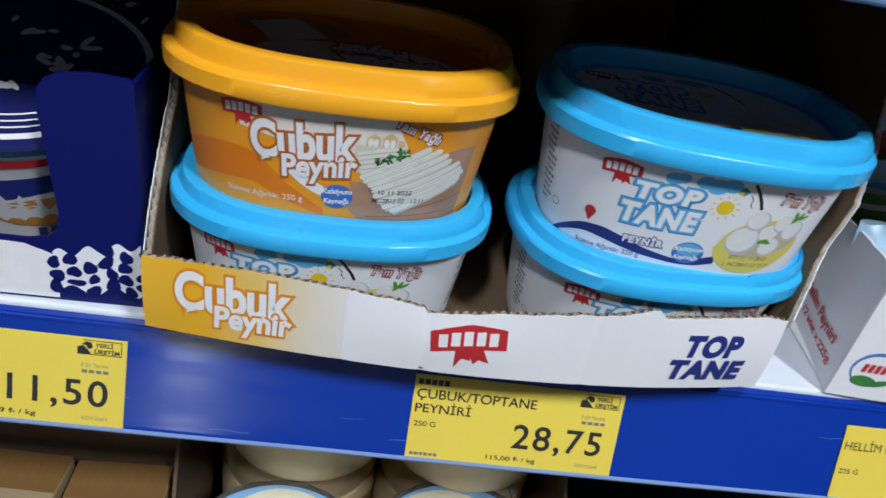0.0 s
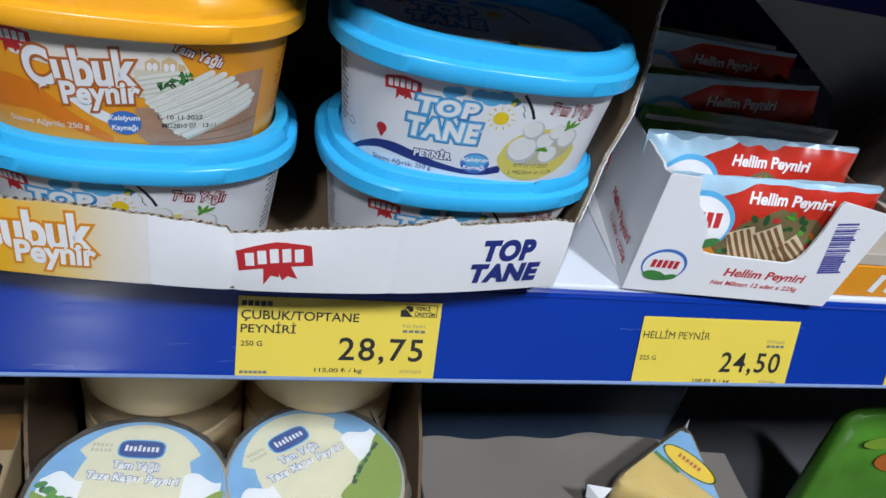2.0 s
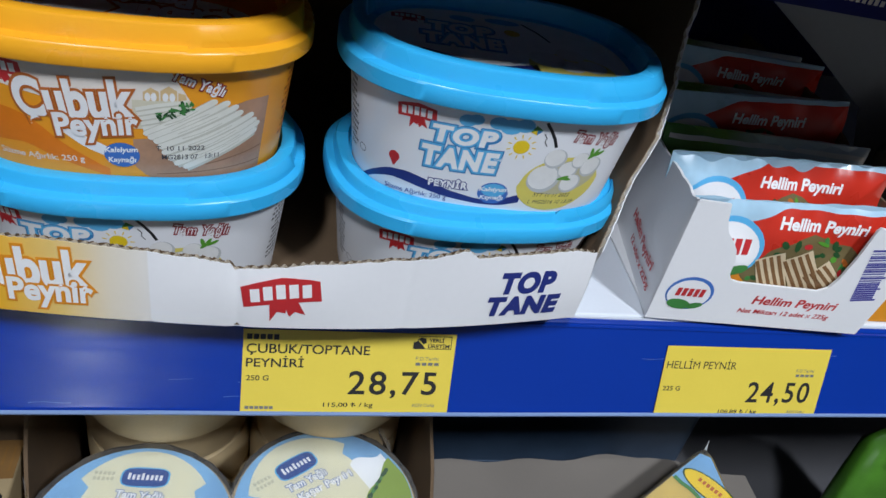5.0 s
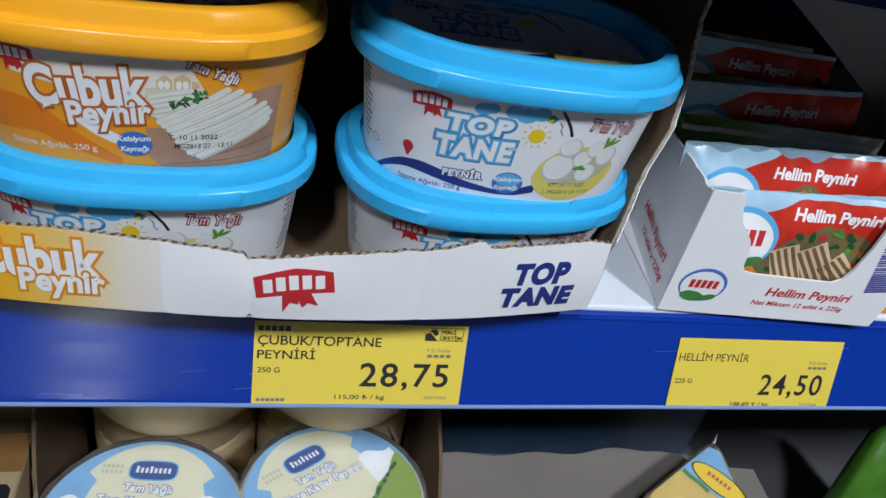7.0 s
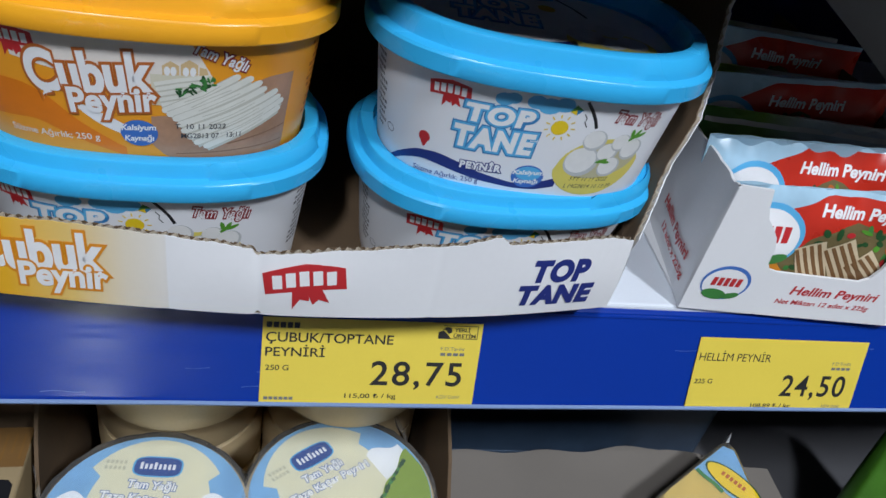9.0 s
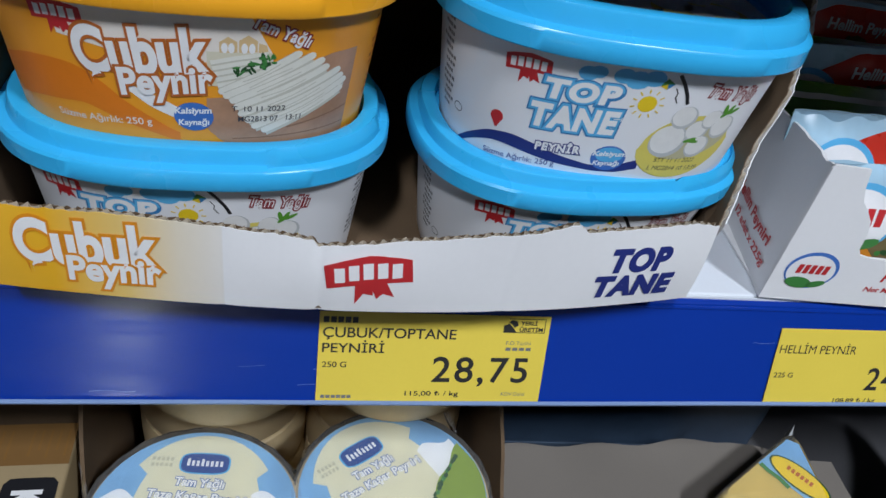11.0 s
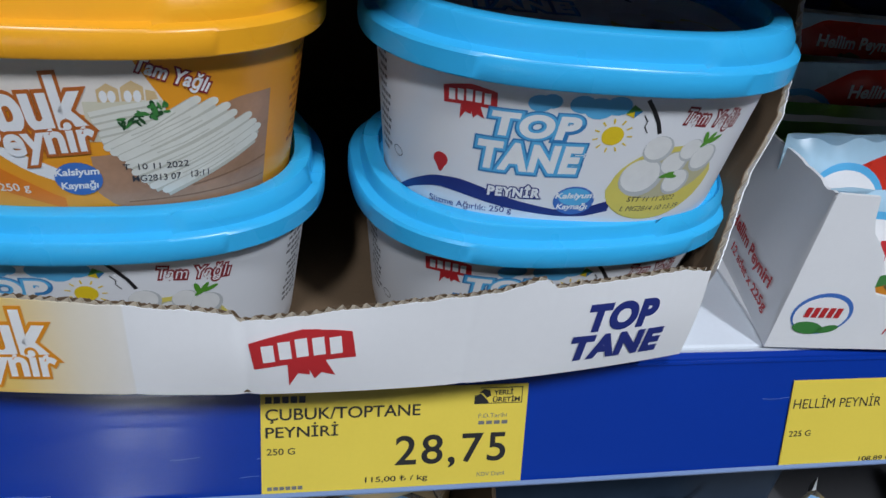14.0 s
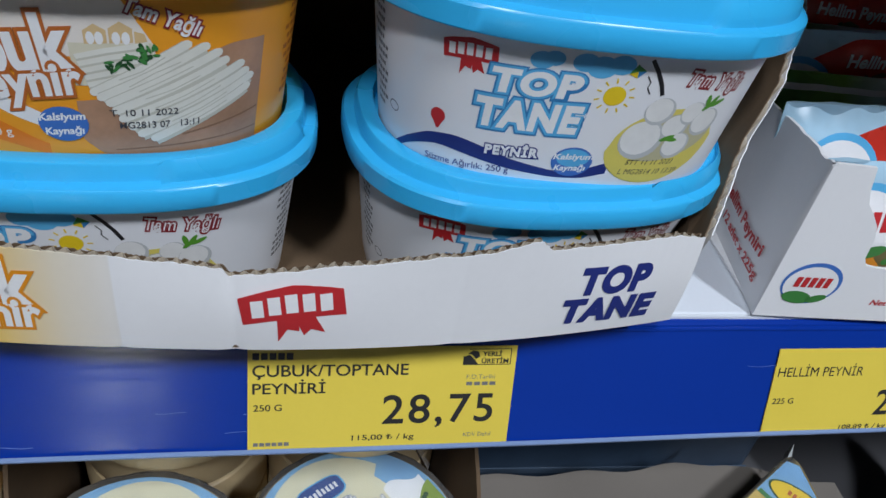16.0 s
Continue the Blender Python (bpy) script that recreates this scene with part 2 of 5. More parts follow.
def band(u0, u1, low, high, n=24, rows=2):
    """A strip between two curves low(u), high(u)."""
    pts, faces = [], []
    for i in range(n + 1):
        u = u0 + (u1 - u0) * i / n
        for r in range(rows + 1):
            pts.append((u, low(u) + (high(u) - low(u)) * r / rows))
    w = rows + 1
    for i in range(n):
        for r in range(rows):
            faces.append((i * w + r, (i + 1) * w + r, (i + 1) * w + r + 1, i * w + r + 1))
    return pts, faces


def ribbon(points, width):
    """A line of a width through points."""
    pts, faces = [], []
    for i, p in enumerate(points):
        a, b = Vector(points[max(i - 1, 0)]), Vector(points[min(i + 1, len(points) - 1)])
        d = (b - a).normalized() if (b - a).length else Vector((1, 0))
        pts += [(p[0] - d.y * width / 2, p[1] + d.x * width / 2), (p[0] + d.y * width / 2, p[1] - d.x * width / 2)]
    for i in range(len(points) - 1):
        faces.append((2 * i, 2 * i + 1, 2 * i + 3, 2 * i + 2))
    return pts, faces


def poly(points):
    return list(points), [tuple(range(len(points)))]


def merged(*shapes):
    pts, faces = [], []
    for p, f in shapes:
        k = len(pts)
        pts += p
        faces += [tuple(i + k for i in q) for q in f]
    return pts, faces


def flat(u0, u1, v0, v1, n=4, m=3):
    return band(u0, u1, lambda u: v0, lambda u: v1, n, m)


CURVED = {}      # surfaces on which a print must bend: steps of the cuts in u and v


def cut(shape, du, dv):
    """Cuts a flat shape into cells, so that it can bend with the surface under it."""
    bm = bmesh.new()
    vs = [bm.verts.new((u, v, 0)) for u, v in shape[0]]
    for f in shape[1]:
        try:
            bm.faces.new([vs[i] for i in f])
        except ValueError:
            pass
    bmesh.ops.triangulate(bm, faces=[f for f in bm.faces if len(f.verts) > 4])
    for axis, step in ((0, du), (1, dv)):
        if step:
            lo, hi = min(p[axis] for p in shape[0]), max(p[axis] for p in shape[0])
            for k in range(math.floor(lo / step) + 1, math.ceil(hi / step)):
                at = Vector((k * step, 0, 0)) if axis == 0 else Vector((0, k * step, 0))
                bmesh.ops.bisect_plane(bm, geom=bm.verts[:] + bm.edges[:] + bm.faces[:], dist=1e-8, plane_co=at, plane_no=Vector((1, 0, 0)) if axis == 0 else Vector((0, 1, 0)))
    bm.verts.index_update()
    res = [(v.co.x, v.co.y) for v in bm.verts], [tuple(v.index for v in f.verts) for f in bm.faces]
    bm.free()
    return res


def printed(name, shape, place, lift, material, parent, label=""):
    """Lays a flat shape on a surface: place(u, v, lift) gives the point."""
    if place in CURVED:
        shape = cut(shape, *CURVED[place])
    return part(name, ([place(u, v, lift) for u, v in shape[0]], shape[1]), material, parent, label)


def badge(cu, cv, w, h, turn=0.0):
    """Ribbon badge: a bowed band with cut ends, a crest, a forked tail, and the bars that stand for its lettering."""
    def bow(x):
        return h * 0.07 * (1 - (2 * x / w) ** 2)
    oval = band(-w * .5, w * .5, lambda x: bow(x) - h * (.30 - .05 * abs(2 * x / w)), lambda x: bow(x) + h * (.30 - .06 * abs(2 * x / w) ** 2), 14, 3)
    crest = poly([(-w * .24, h * .30), (w * .26, h * .30), (w * .20, h * .36), (w * .03, h * .40), (-w * .16, h * .36)])
    tail = poly([(-w * .17, -h * .18), (w * .04, -h * .2), (w * .02, -h * .48), (-w * .09, -h * .42), (-w * .20, -h * .66)])
    tail2 = poly([(w * .0, -h * .2), (w * .19, -h * .18), (w * .27, -h * .56), (w * .14, -h * .46), (w * .06, -h * .58)])
    red = moved(merged(oval, crest, tail, tail2), cu, cv, turn)
    bars = []
    for i in range(5):
        x = (-0.40 + 0.165 * i) * w
        lo, hi = bow(x + w * .06) - h * .17, bow(x + w * .06) + h * (.17 - .012 * abs(i - 2))
        bars.append(poly([(x, lo), (x + w * .118, lo), (x + w * .128, hi), (x + w * .01, hi)]))
    return red, [moved(b, cu, cv, turn) for b in bars]

# ---- the place: room, shelf unit ----
SHELF = 1.200


def setting(name, geo, material, label, category):
    return tagged(part(name, geo, material, None), label, category, kind="structure")


setting("floor", box_geo(-4, 4, -3.2, 1.2, -0.05, 0.0), FLOORTILE, "grey tiled store floor", "floor")
setting("ceiling", box_geo(-4, 4, -3.2, 1.2, 3.0, 3.05), PLASTER, "plain grey store ceiling", "ceiling")
# unseen bright opening low across the aisle, added for the streak the rail mirrors
setting("wall_south", box_geo(-4, -0.82, -3.25, -3.2, 0, 3.0), PALEWALL, "plain wall across the aisle", "wall")
setting("wall_south_part", box_geo(-0.62, 4, -3.25, -3.2, 0, 3.0), PALEWALL, "plain wall across the aisle", "wall")
setting("wall_south_head", box_geo(-0.82, -0.62, -3.25, -3.2, 1.35, 3.0), PALEWALL, "plain wall above a window", "wall")
setting("wall_south_base", box_geo(-0.82, -0.62, -3.25, -3.2, 0.0, 0.30), PALEWALL, "plain wall under a window", "wall")
window = thing("window_1", pose(0, 0, 0), "unseen bright window, added for the streak in the rail", "window", kind="structure")
for x0, x1, z0, z1 in ((-0.82, -0.80, 0.30, 1.35), (-0.64, -0.62, 0.30, 1.35), (-0.80, -0.64, 1.33, 1.35), (-0.80, -0.64, 0.30, 0.32)):
    part("window_frame", box_geo(x0, x1, -3.24, -3.21, z0, z1, 0.004), STEEL, window)
# glowing card that lights the added opening
glow_card = bpy.data.materials.new("window_glow")
glow_card.use_nodes = True
glow_card.node_tree.nodes["Principled BSDF"].inputs["Emission Color"].default_value = (0.85, 0.93, 1.0, 1)
glow_card.node_tree.nodes["Principled BSDF"].inputs["Emission Strength"].default_value = 8.0
setting("backdrop", box_geo(-1.05, -0.35, -3.34, -3.32, 0.2, 1.5), glow_card, "glowing card behind the added window", "backdrop")
setting("wall_north", box_geo(-4, 4, 1.2, 1.25, 0, 3.0), PLASTER, "plain wall behind the shelves", "wall")
setting("wall_west", box_geo(-4.05, -4, -3.2, 1.2, 0, 3.0), PLASTER, "plain store wall", "wall")
setting("wall_east", box_geo(4, 4.05, -3.2, 1.2, 0, 3.0), PLASTER, "plain store wall", "wall")

unit = thing("shelf_unit", pose(0, 0, 0), "white enamel store shelving with blue price rails", "shelving", kind="structure")
part("back_panel", box_geo(-1.2, 1.4, 0.50, 0.52, 0.1, 2.1), SHADEDBACK, unit)
part("shelf_board", box_geo(-1.2, 1.4, 0.004, 0.498, SHELF - 0.008, SHELF, 0.0012), METAL, unit)
# underside and lower board are coloured dark to hold the shade below white shelving
part("shelf_support", box_geo(-1.2, 1.4, 0.012, 0.498, SHELF - 0.034, SHELF - 0.0082, 0.001), STEEL, unit, "shelf underside, shade put into its dark colour")
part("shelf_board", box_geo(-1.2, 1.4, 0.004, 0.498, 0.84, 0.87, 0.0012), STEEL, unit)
UP, OUT = 0.2000, -0.018      # the next shelf: higher, and a little further out
part("shelf_board", box_geo(-1.2, 1.4, 0.004 + OUT, 0.498, SHELF + UP - 0.008, SHELF + UP, 0.0012), METAL, unit)
part("shelf_support", box_geo(-1.2, 1.4, 0.012 + OUT, 0.498, SHELF + UP - 0.034, SHELF + UP - 0.0082, 0.001), STEEL, unit, "shelf underside, shade put into its dark colour")
part("upright", box_geo(-1.24, -1.202, 0.0, 0.52, 0.0, 2.1, 0.002), METAL, unit)
part("upright", box_geo(1.402, 1.44, 0.0, 0.52, 0.0, 2.1, 0.002), METAL, unit)

# price rail: a tilted blue channel with a pale rounded lip
TILTED = radians(19.5)


def rail_at(x, s, lift=0.0):
    """A point of the rail's face: s metres up the slope from the labels' upper edge."""
    return (x, s * math.sin(TILTED) - lift * math.cos(TILTED), 1.19 + s * math.cos(TILTED) + lift * math.sin(TILTED))



def rail_strip(profile, x0=-1.2, x1=1.4, n=40):
    rings = []
    for i in range(n + 1):
        x = x0 + (x1 - x0) * i / n
        w = 0.00025 * math.sin(x * 21) + 0.0002 * math.sin(x * 57 + 1)
        rings.append([rail_at(x, s, l + w) for s, l in profile])
    return loft(rings)


rails = []
for dy, dz, note in ((0.0, 0.0, "glossy royal blue plastic price rail along the shelf edge"), (OUT, UP, "blue plastic price rail of the shelf above")):
    rail = thing("price_rail", pose(0, dy, dz), note, "price rail", kind="structure")
    part("channel", rail_strip([(-0.0366, 0.0), (0.0070, 0.0), (0.0084, -0.0006), (0.0092, -0.0020), (0.0090, -0.0045), (-0.036, -0.0040), (-0.0372, -0.0024)]), RAIL, rail)
    part("lip", rail_strip([(-0.0357, 0.0004), (-0.0353, 0.0011), (-0.0358, 0.0018), (-0.0364, 0.0019), (-0.0371, 0.0014), (-0.0374, 0.0), (-0.0372, -0.0026), (-0.0368, -0.0010)]), RAILLIP, rail, "pale translucent lower lip")
    part("ridge", rail_strip([(0.0048, 0.0003), (0.0052, 0.0009), (0.0060, 0.0009), (0.0064, 0.0003)]), RAIL, rail)
    rails.append(rail)
rail = rails[0]
scuff = random.Random(4)
for _ in range(9):
    x, s = scuff.uniform(-0.12, 0.36), scuff.uniform(-0.033, 0.003)
    part("scuff", (lambda sh: ([rail_at(u, v, 0.00045) for u, v in sh[0]], sh[1]))(ribbon([(x + 0.003 * k, s + 0.0003 * math.sin(k * 1.3 + x * 90)) for k in range(scuff.randint(2, 6))], scuff.uniform(0.00008, 0.0002))), SCUFF, rail)

# ---- price labels ----
def price_label(x0, label, lines, price, weight, unit_price, brand, skew=0.0, width=0.085, left=0.0421, drop=0.0, emblem=True, dy=0.0, dz=0.0):
    lab = thing("price_label", pose(0, dy, dz), label, "price label", "price labels on the rail")

    def at(u, v, lift):
        return rail_at(x0 + u + skew * v, v - drop, 0.0006 + lift)
    sheet = flat(0, width, drop - 0.0364, 0.0, 10, 4)
    part("paper", ([at(u, v, 0) for u, v in sheet[0]] + [at(u, v, -0.0003) for u, v in sheet[0]], sheet[1] + [tuple(i + len(sheet[0]) for i in f[::-1]) for f in sheet[1]]), LABEL, lab)

    def put(name, shape, material=LABELINK):
        printed(name, shape, at, 0.00008, material, lab)
    v = -0.0059
    if brand:
        put("brand_bars", merged(*[flat(0.0014 + 0.00255 * i, 0.0034 + 0.00255 * i, -0.0041, -0.0018, 1, 1) for i in range(5)]))
    for text, w in lines:
        put("product_text", words(text, 0.0014, 0.0014 + w, v - 0.0050, v, 0.0 if "M" in text else 0.012))
        v -= 0.0050
    put("price_text", words(price, left, 0.0789, -0.0294, -0.0170, 0.012, gap=1.14))
    put("weight_text", words(weight, 0.0017, 0.0104, -0.0219, -0.0196, 0.01))
    put("unit_price_text", words(unit_price, 0.0326, 0.0530, -0.0340, -0.0313, 0.012))
    put("small_text", words("KDV Dahil", 0.0697, 0.0790, -0.0332, -0.0317, 0.0), GREYINK)
    put("code_bars", merged(*[flat(0.0017 + 0.0019 * i, 0.0032 + 0.0019 * i, -0.0345, -0.0332, 1, 1) for i in range(6)]), GREYINK)
    put("small_text", words("F.D.Tarihi", 0.0689, 0.0784, -0.0117, -0.0102, 0.0), GREYINK)
    put("date_bars", merged(*[flat(0.0690 + 0.0026 * i, 0.0710 + 0.0026 * i, -0.0141, -0.0128, 1, 1) for i in range(4)]), GREYINK)
    if not emblem:
        return lab
    # boxed emblem with two lines of small capitals
    put("emblem_frame", merged(flat(0.0690, 0.0832, -0.0012, -0.0009, 2, 1), flat(0.0672, 0.0832, -0.0067, -0.0064, 2, 1), flat(0.0829, 0.0832, -0.0067, -0.0009, 1, 1), flat(0.0672, 0.0675, -0.0067, -0.0036, 1, 1)))
    put("emblem", merged(poly([(0.0674, -0.0064), (0.0674, -0.0038), (0.0692, -0.0030), (0.0712, -0.0050), (0.0722, -0.0064)]), poly([(0.0686, -0.0027), (0.0703, -0.0015), (0.0722, -0.0019), (0.0727, -0.0038), (0.0713, -0.0046), (0.0700, -0.0030)])))
    put("emblem_text", merged(words("YERLİ", 0.0735, 0.0800, -0.0036, -0.0014, 0.03), words("ÜRETİM", 0.0733, 0.0824, -0.0062, -0.0039, 0.03)))
    return lab


price_label(0.0, "yellow paper price label printed 28,75 in black", [("ÇUBUK/TOPTANE", 0.0483), ("PEYNİRİ", 0.0223)], "28,75", "250 G", "115,00 ₺ / kg", True)
price_label(0.1820, "yellow paper price label printed 24,50 in black, set askew", [("HELLİM PEYNİR", 0.0352)], "24,50", "225 G", "108,89 ₺ / kg", False, 0.0, left=0.0455, drop=0.0022, emblem=False)
price_label(-0.1940, "yellow paper price label printed 11,50 in black", [("PEYNİRİ", 0.026)], "11,50", "180 G", "63,89 ₺ / kg", False, left=0.0425)
price_label(0.0370, "yellow paper price label on the rail of the shelf above", [("PEYNİRİ", 0.026)], "19,90", "200 G", "99,50 ₺ / kg", False, dy=OUT, dz=UP)
price_label(0.3270, "yellow paper price label at the far end of the rail", [("KAŞAR PEYNİRİ", 0.036)], "24,50", "250 G", "98,00 ₺ / kg", False)

# ---- oval cheese tubs ----
N_OUT = 2.58


def oval(a, b, phi):
    s, c = math.sin(phi), math.cos(phi)
    return (a * math.copysign(abs(s) ** (2 / N_OUT), s), -b * math.copysign(abs(c) ** (2 / N_OUT), c))


def oval_phis(n):
    """Even steps along the outline, from the middle of the front."""
    dense = [oval(0.0535, 0.0405, -math.pi + 2 * math.pi * i / 2000) for i in range(2001)]
    run = np.concatenate([[0], np.cumsum([math.dist(p, q) for p, q in zip(dense, dense[1:])])])
    return np.interp(np.linspace(0, run[-1], n + 1)[:-1], run, np.linspace(-math.pi, math.pi, 2001))


PHIS = oval_phis(160)
_dense = np.linspace(-math.pi, math.pi, 2001)
_pts = [oval(0.0505, 0.0375, p) for p in _dense]
_run = np.concatenate([[0], np.cumsum([math.dist(p, q) for p, q in zip(_pts, _pts[1:])])])
_run -= _run[1000]
BODY_H = 0.050


def body_size(v):
    k = v / 0.0455
    return 0.0482 + 0.0053 * k, 0.0345 + 0.0070 * k


def on_body(u, v, lift):
    phi = float(np.interp(u, _run, _dense))
    a, b = body_size(v)
    x, y = oval(a, b, phi)
    nx = math.copysign(abs(x / a) ** (N_OUT - 1) / a, x)
    ny = math.copysign(abs(y / b) ** (N_OUT - 1) / b, y)
    k = 0.00006 + lift * 0.16
    h = math.hypot(nx, ny)
    return (x + k * nx / h, y + k * ny / h, v)


def on_lid(u, v, lift):
    return (u, v, 0.0507 + lift * 0.3)


CURVED[on_body] = (0.00125, 0.0)


def tub_shell(name, label, body_mat, lid_mat, pressed=0.0):
    tub = thing(name, pose(0, 0, 0), label, "cheese tub", "cheese tubs in the carton")
    rings = [[(*oval(0.0415, 0.0282, p), 0.0016) for p in PHIS], [(*oval(0.0432, 0.0297, p), 0.0) for p in PHIS], [(*oval(0.0462, 0.0325, p), 0.0) for p in PHIS], [(*oval(0.0477, 0.0340, p), 0.0008) for p in PHIS]]
    for i in range(9):
        v = 0.0022 + (BODY_H - 0.0022) * i / 8
        rings.append([(*oval(*body_size(v), p), v) for p in PHIS])
    body = part("body", loft(rings), body_mat, tub, smooth=True)
    prof = [(0.0022, 0.0468), (0.0012, 0.0453), (0.0003, 0.0452), (0.0, 0.0456), (0.0, 0.0506), (0.0006, 0.0514), (0.0022, 0.0517), (0.0033, 0.0521), (0.0036, 0.0530), (0.0039, 0.0571), (0.0043, 0.0579), (0.0051, 0.0582), (0.0080, 0.0582), (0.0086, 0.0579), (0.0088, 0.0568), (0.0091, 0.0512), (0.0100, 0.0506)]
    rings = []
    for k, (r, z) in enumerate(prof):
        ring = []
        for p in PHIS:
            rr, zz = r, z - (pressed * min(1.0, max(0.0, (z - 0.0515) / 0.0067)))
            if 0.30 < p < 1.25 and 6 <= k <= 9:      # thumb tab on the front edge
                rr, zz = (0.0021, 0.0521) if k == 6 else (0.0023, 0.0535) if k == 7 else (0.0025, 0.0548) if k == 8 else (r, z)
            ring.append((*oval(0.0582 - rr, 0.0452 - rr, p), zz))
        rings.append(ring)
    for s in (0.7, 0.35):
        rings.append([(*oval((0.0582 - 0.0100) * s, (0.0452 - 0.0100) * s, p), 0.0505) for p in PHIS])
    lid = part("lid", loft(rings, False, True), lid_mat, tub, smooth=True)
    return tub, body, lid


def put_word(parent, place, text, box, fill, edge, bold, halo, shear=0.0, turn=0.0, base=0.0001, gap=1.0, outer=None):
    """A word with a thick outline: the halo is laid below the letters."""
    if outer:
        printed("word_outline", words(text, *box, outer[1], shear, turn, gap, bold), place, base, outer[0], parent)
    printed("word_outline", words(text, *box, halo, shear, turn, gap, bold), place, base + 0.00008, edge, parent)
    printed("word", words(text, *box, bold, shear, turn, gap), place, base + 0.00016, fill, parent)


def keyed(keys):
    """A smooth curve through (u, v) keys."""
    us, vs = [k[0] for k in keys], [k[1] for k in keys]
    return lambda u: float(np.interp(u, us, vs) * 0.5 + 0.25 * np.interp(u - 0.0022, us, vs) + 0.25 * np.interp(u + 0.0022, us, vs))


def white_tub(slip=0.0, pressed=0.0):
    """The printed sleeve of each tub sits turned a little on it: slip, in metres."""
    tub, body, lid = tub_shell("cheese_tub", "white oval plastic cheese tub with a sky blue lid", WHITE_TUB, BLUE_LID, pressed)

    def place(u, v, lift):
        return on_body(u + slip, v, lift)
    CURVED[place] = CURVED[on_body]

    def put(name, shape, lift, material, label=""):
        printed(name, shape, place, lift, material, body, label)
    # navy wave with a pale underside
    upper = keyed([(-0.057, 0.0015), (-0.0475, 0.0095), (-0.040, 0.0142), (-0.0325, 0.0155), (-0.026, 0.0142), (-0.018, 0.0116), (-0.0055, 0.0092), (0.0015, 0.0102), (0.009, 0.0135)])
    under = keyed([(-0.057, 0.0008), (-0.0475, 0.0070), (-0.0445, 0.0088), (-0.038, 0.0114), (-0.032, 0.0110), (-0.0255, 0.0098), (-0.0175, 0.0084), (-0.005, 0.0072), (0.0025, 0.0075), (0.009, 0.0098)])
    put("wave_print", band(-0.055, 0.0085, under, upper, 52), 0.00005, NAVY)
    # clouds below the rim
    for cu, cv, r in ((-0.0155, 0.0402, 0.0028), (-0.0130, 0.0410, 0.0024), (-0.0060, 0.0408, 0.0030), (-0.0020, 0.0400, 0.0036), (0.0022, 0.0410, 0.0032)):
        put("cloud_print", disc(cu, cv, r, r * 0.8, 14, 2), 0.00005, SKY)
    for part_text, box in (("TOP", (-0.0258, -0.0050, 0.0305, 0.0372)), ("TANE", (-0.0283, -0.0028, 0.0206, 0.0289))):
        put_word(body, place, part_text, box, WHITE, SKY, 0.05, 0.12, 0.10, 1.8, 0.0002, 1.12, (DEEPSKY, 0.165))
    put_word(body, place, "PEYNİR", (-0.0247, -0.0110, 0.0124, 0.0164), WHITE, NAVY, 0.05, 0.14, 0.06, 3, 0.0003, 1.15)
    red, bars = badge(-0.0312, 0.0388, 0.0125, 0.0090, 4)
    put("badge_print", red, 0.0001, RED)
    for b in bars:
        put("badge_bar", b, 0.0002, WHITE)
    # balloon
    put("balloon_print", merged(disc(-0.0376, 0.0197, 0.0020, 0.0021, 14, 2), poly([(-0.0391, 0.0186), (-0.0361, 0.0186), (-0.0373, 0.0160), (-0.0379, 0.0160)])), 0.0001, RED)
    # sun
    rays = [ribbon([(0.0030 + 0.0035 * math.cos(a), 0.0328 + 0.0035 * math.sin(a)), (0.0030 + 0.0048 * math.cos(a), 0.0328 + 0.0048 * math.sin(a))], 0.0004) for a in [2 * math.pi * i / 11 for i in range(11)]]
    put("sun_print", merged(disc(0.0030, 0.0328, 0.0027, 0.0027, 18, 2), *rays), 0.0001, YELLOW)
    # kite and its string
    put("kite_print", poly([(0.0044, 0.0390), (0.0058, 0.0416), (0.0082, 0.0400), (0.0066, 0.0380)]), 0.0001, GREEN)
    put("kite_print", poly([(0.0063, 0.0398), (0.0082, 0.0400), (0.0066, 0.0380)]), 0.0002, DEEPSKY)
    put("kite_print", poly([(0.0044, 0.0390), (0.0063, 0.0398), (0.0066, 0.0380)]), 0.0003, YELLOW)
    put("string_print", ribbon([(0.0090, 0.0388), (0.0102, 0.0372), (0.0100, 0.0357), (0.0112, 0.0340)], 0.0003), 0.0001, BLACK)
    put("string_print", ribbon([(0.0086, 0.0430), (0.0110, 0.0400), (0.0130, 0.0370), (0.0145, 0.0338)], 0.0010), 0.0001, BLACK)
    # bowl of cheese balls
    put("bowl_print", disc(0.0212, 0.0186, 0.0154, 0.0120, 32, 6, 8, lambda a: 1.0 if math.sin(a) < 0.15 else 0.95), 0.00008, PALEYELLOW)
    put("bowl_inside", disc(0.0216, 0.0212, 0.0132, 0.0072, 26, 4, 10), 0.00016, ink("bowl_hollow", (0.50, 0.47, 0.30)))
    for cu, cv, r, k in ((0.0145, 0.0205, 0.0060, 0), (0.0160, 0.0292, 0.0040, 1), (0.0222, 0.0245, 0.0038, 2), (0.0256, 0.0285, 0.0034, 3), (0.0308, 0.0255, 0.0042, 4), (0.0252, 0.0186, 0.0041, 5)):
        put("ball_shade", disc(cu, cv, r, r, 22, 3), 0.00022 + 0.00005 * k, BALLSHADE)
        put("ball_print", disc(cu - 0.08 * r, cv + 0.10 * r, r * 0.87, r * 0.86, 22, 3), 0.00025 + 0.00005 * k, BALL)
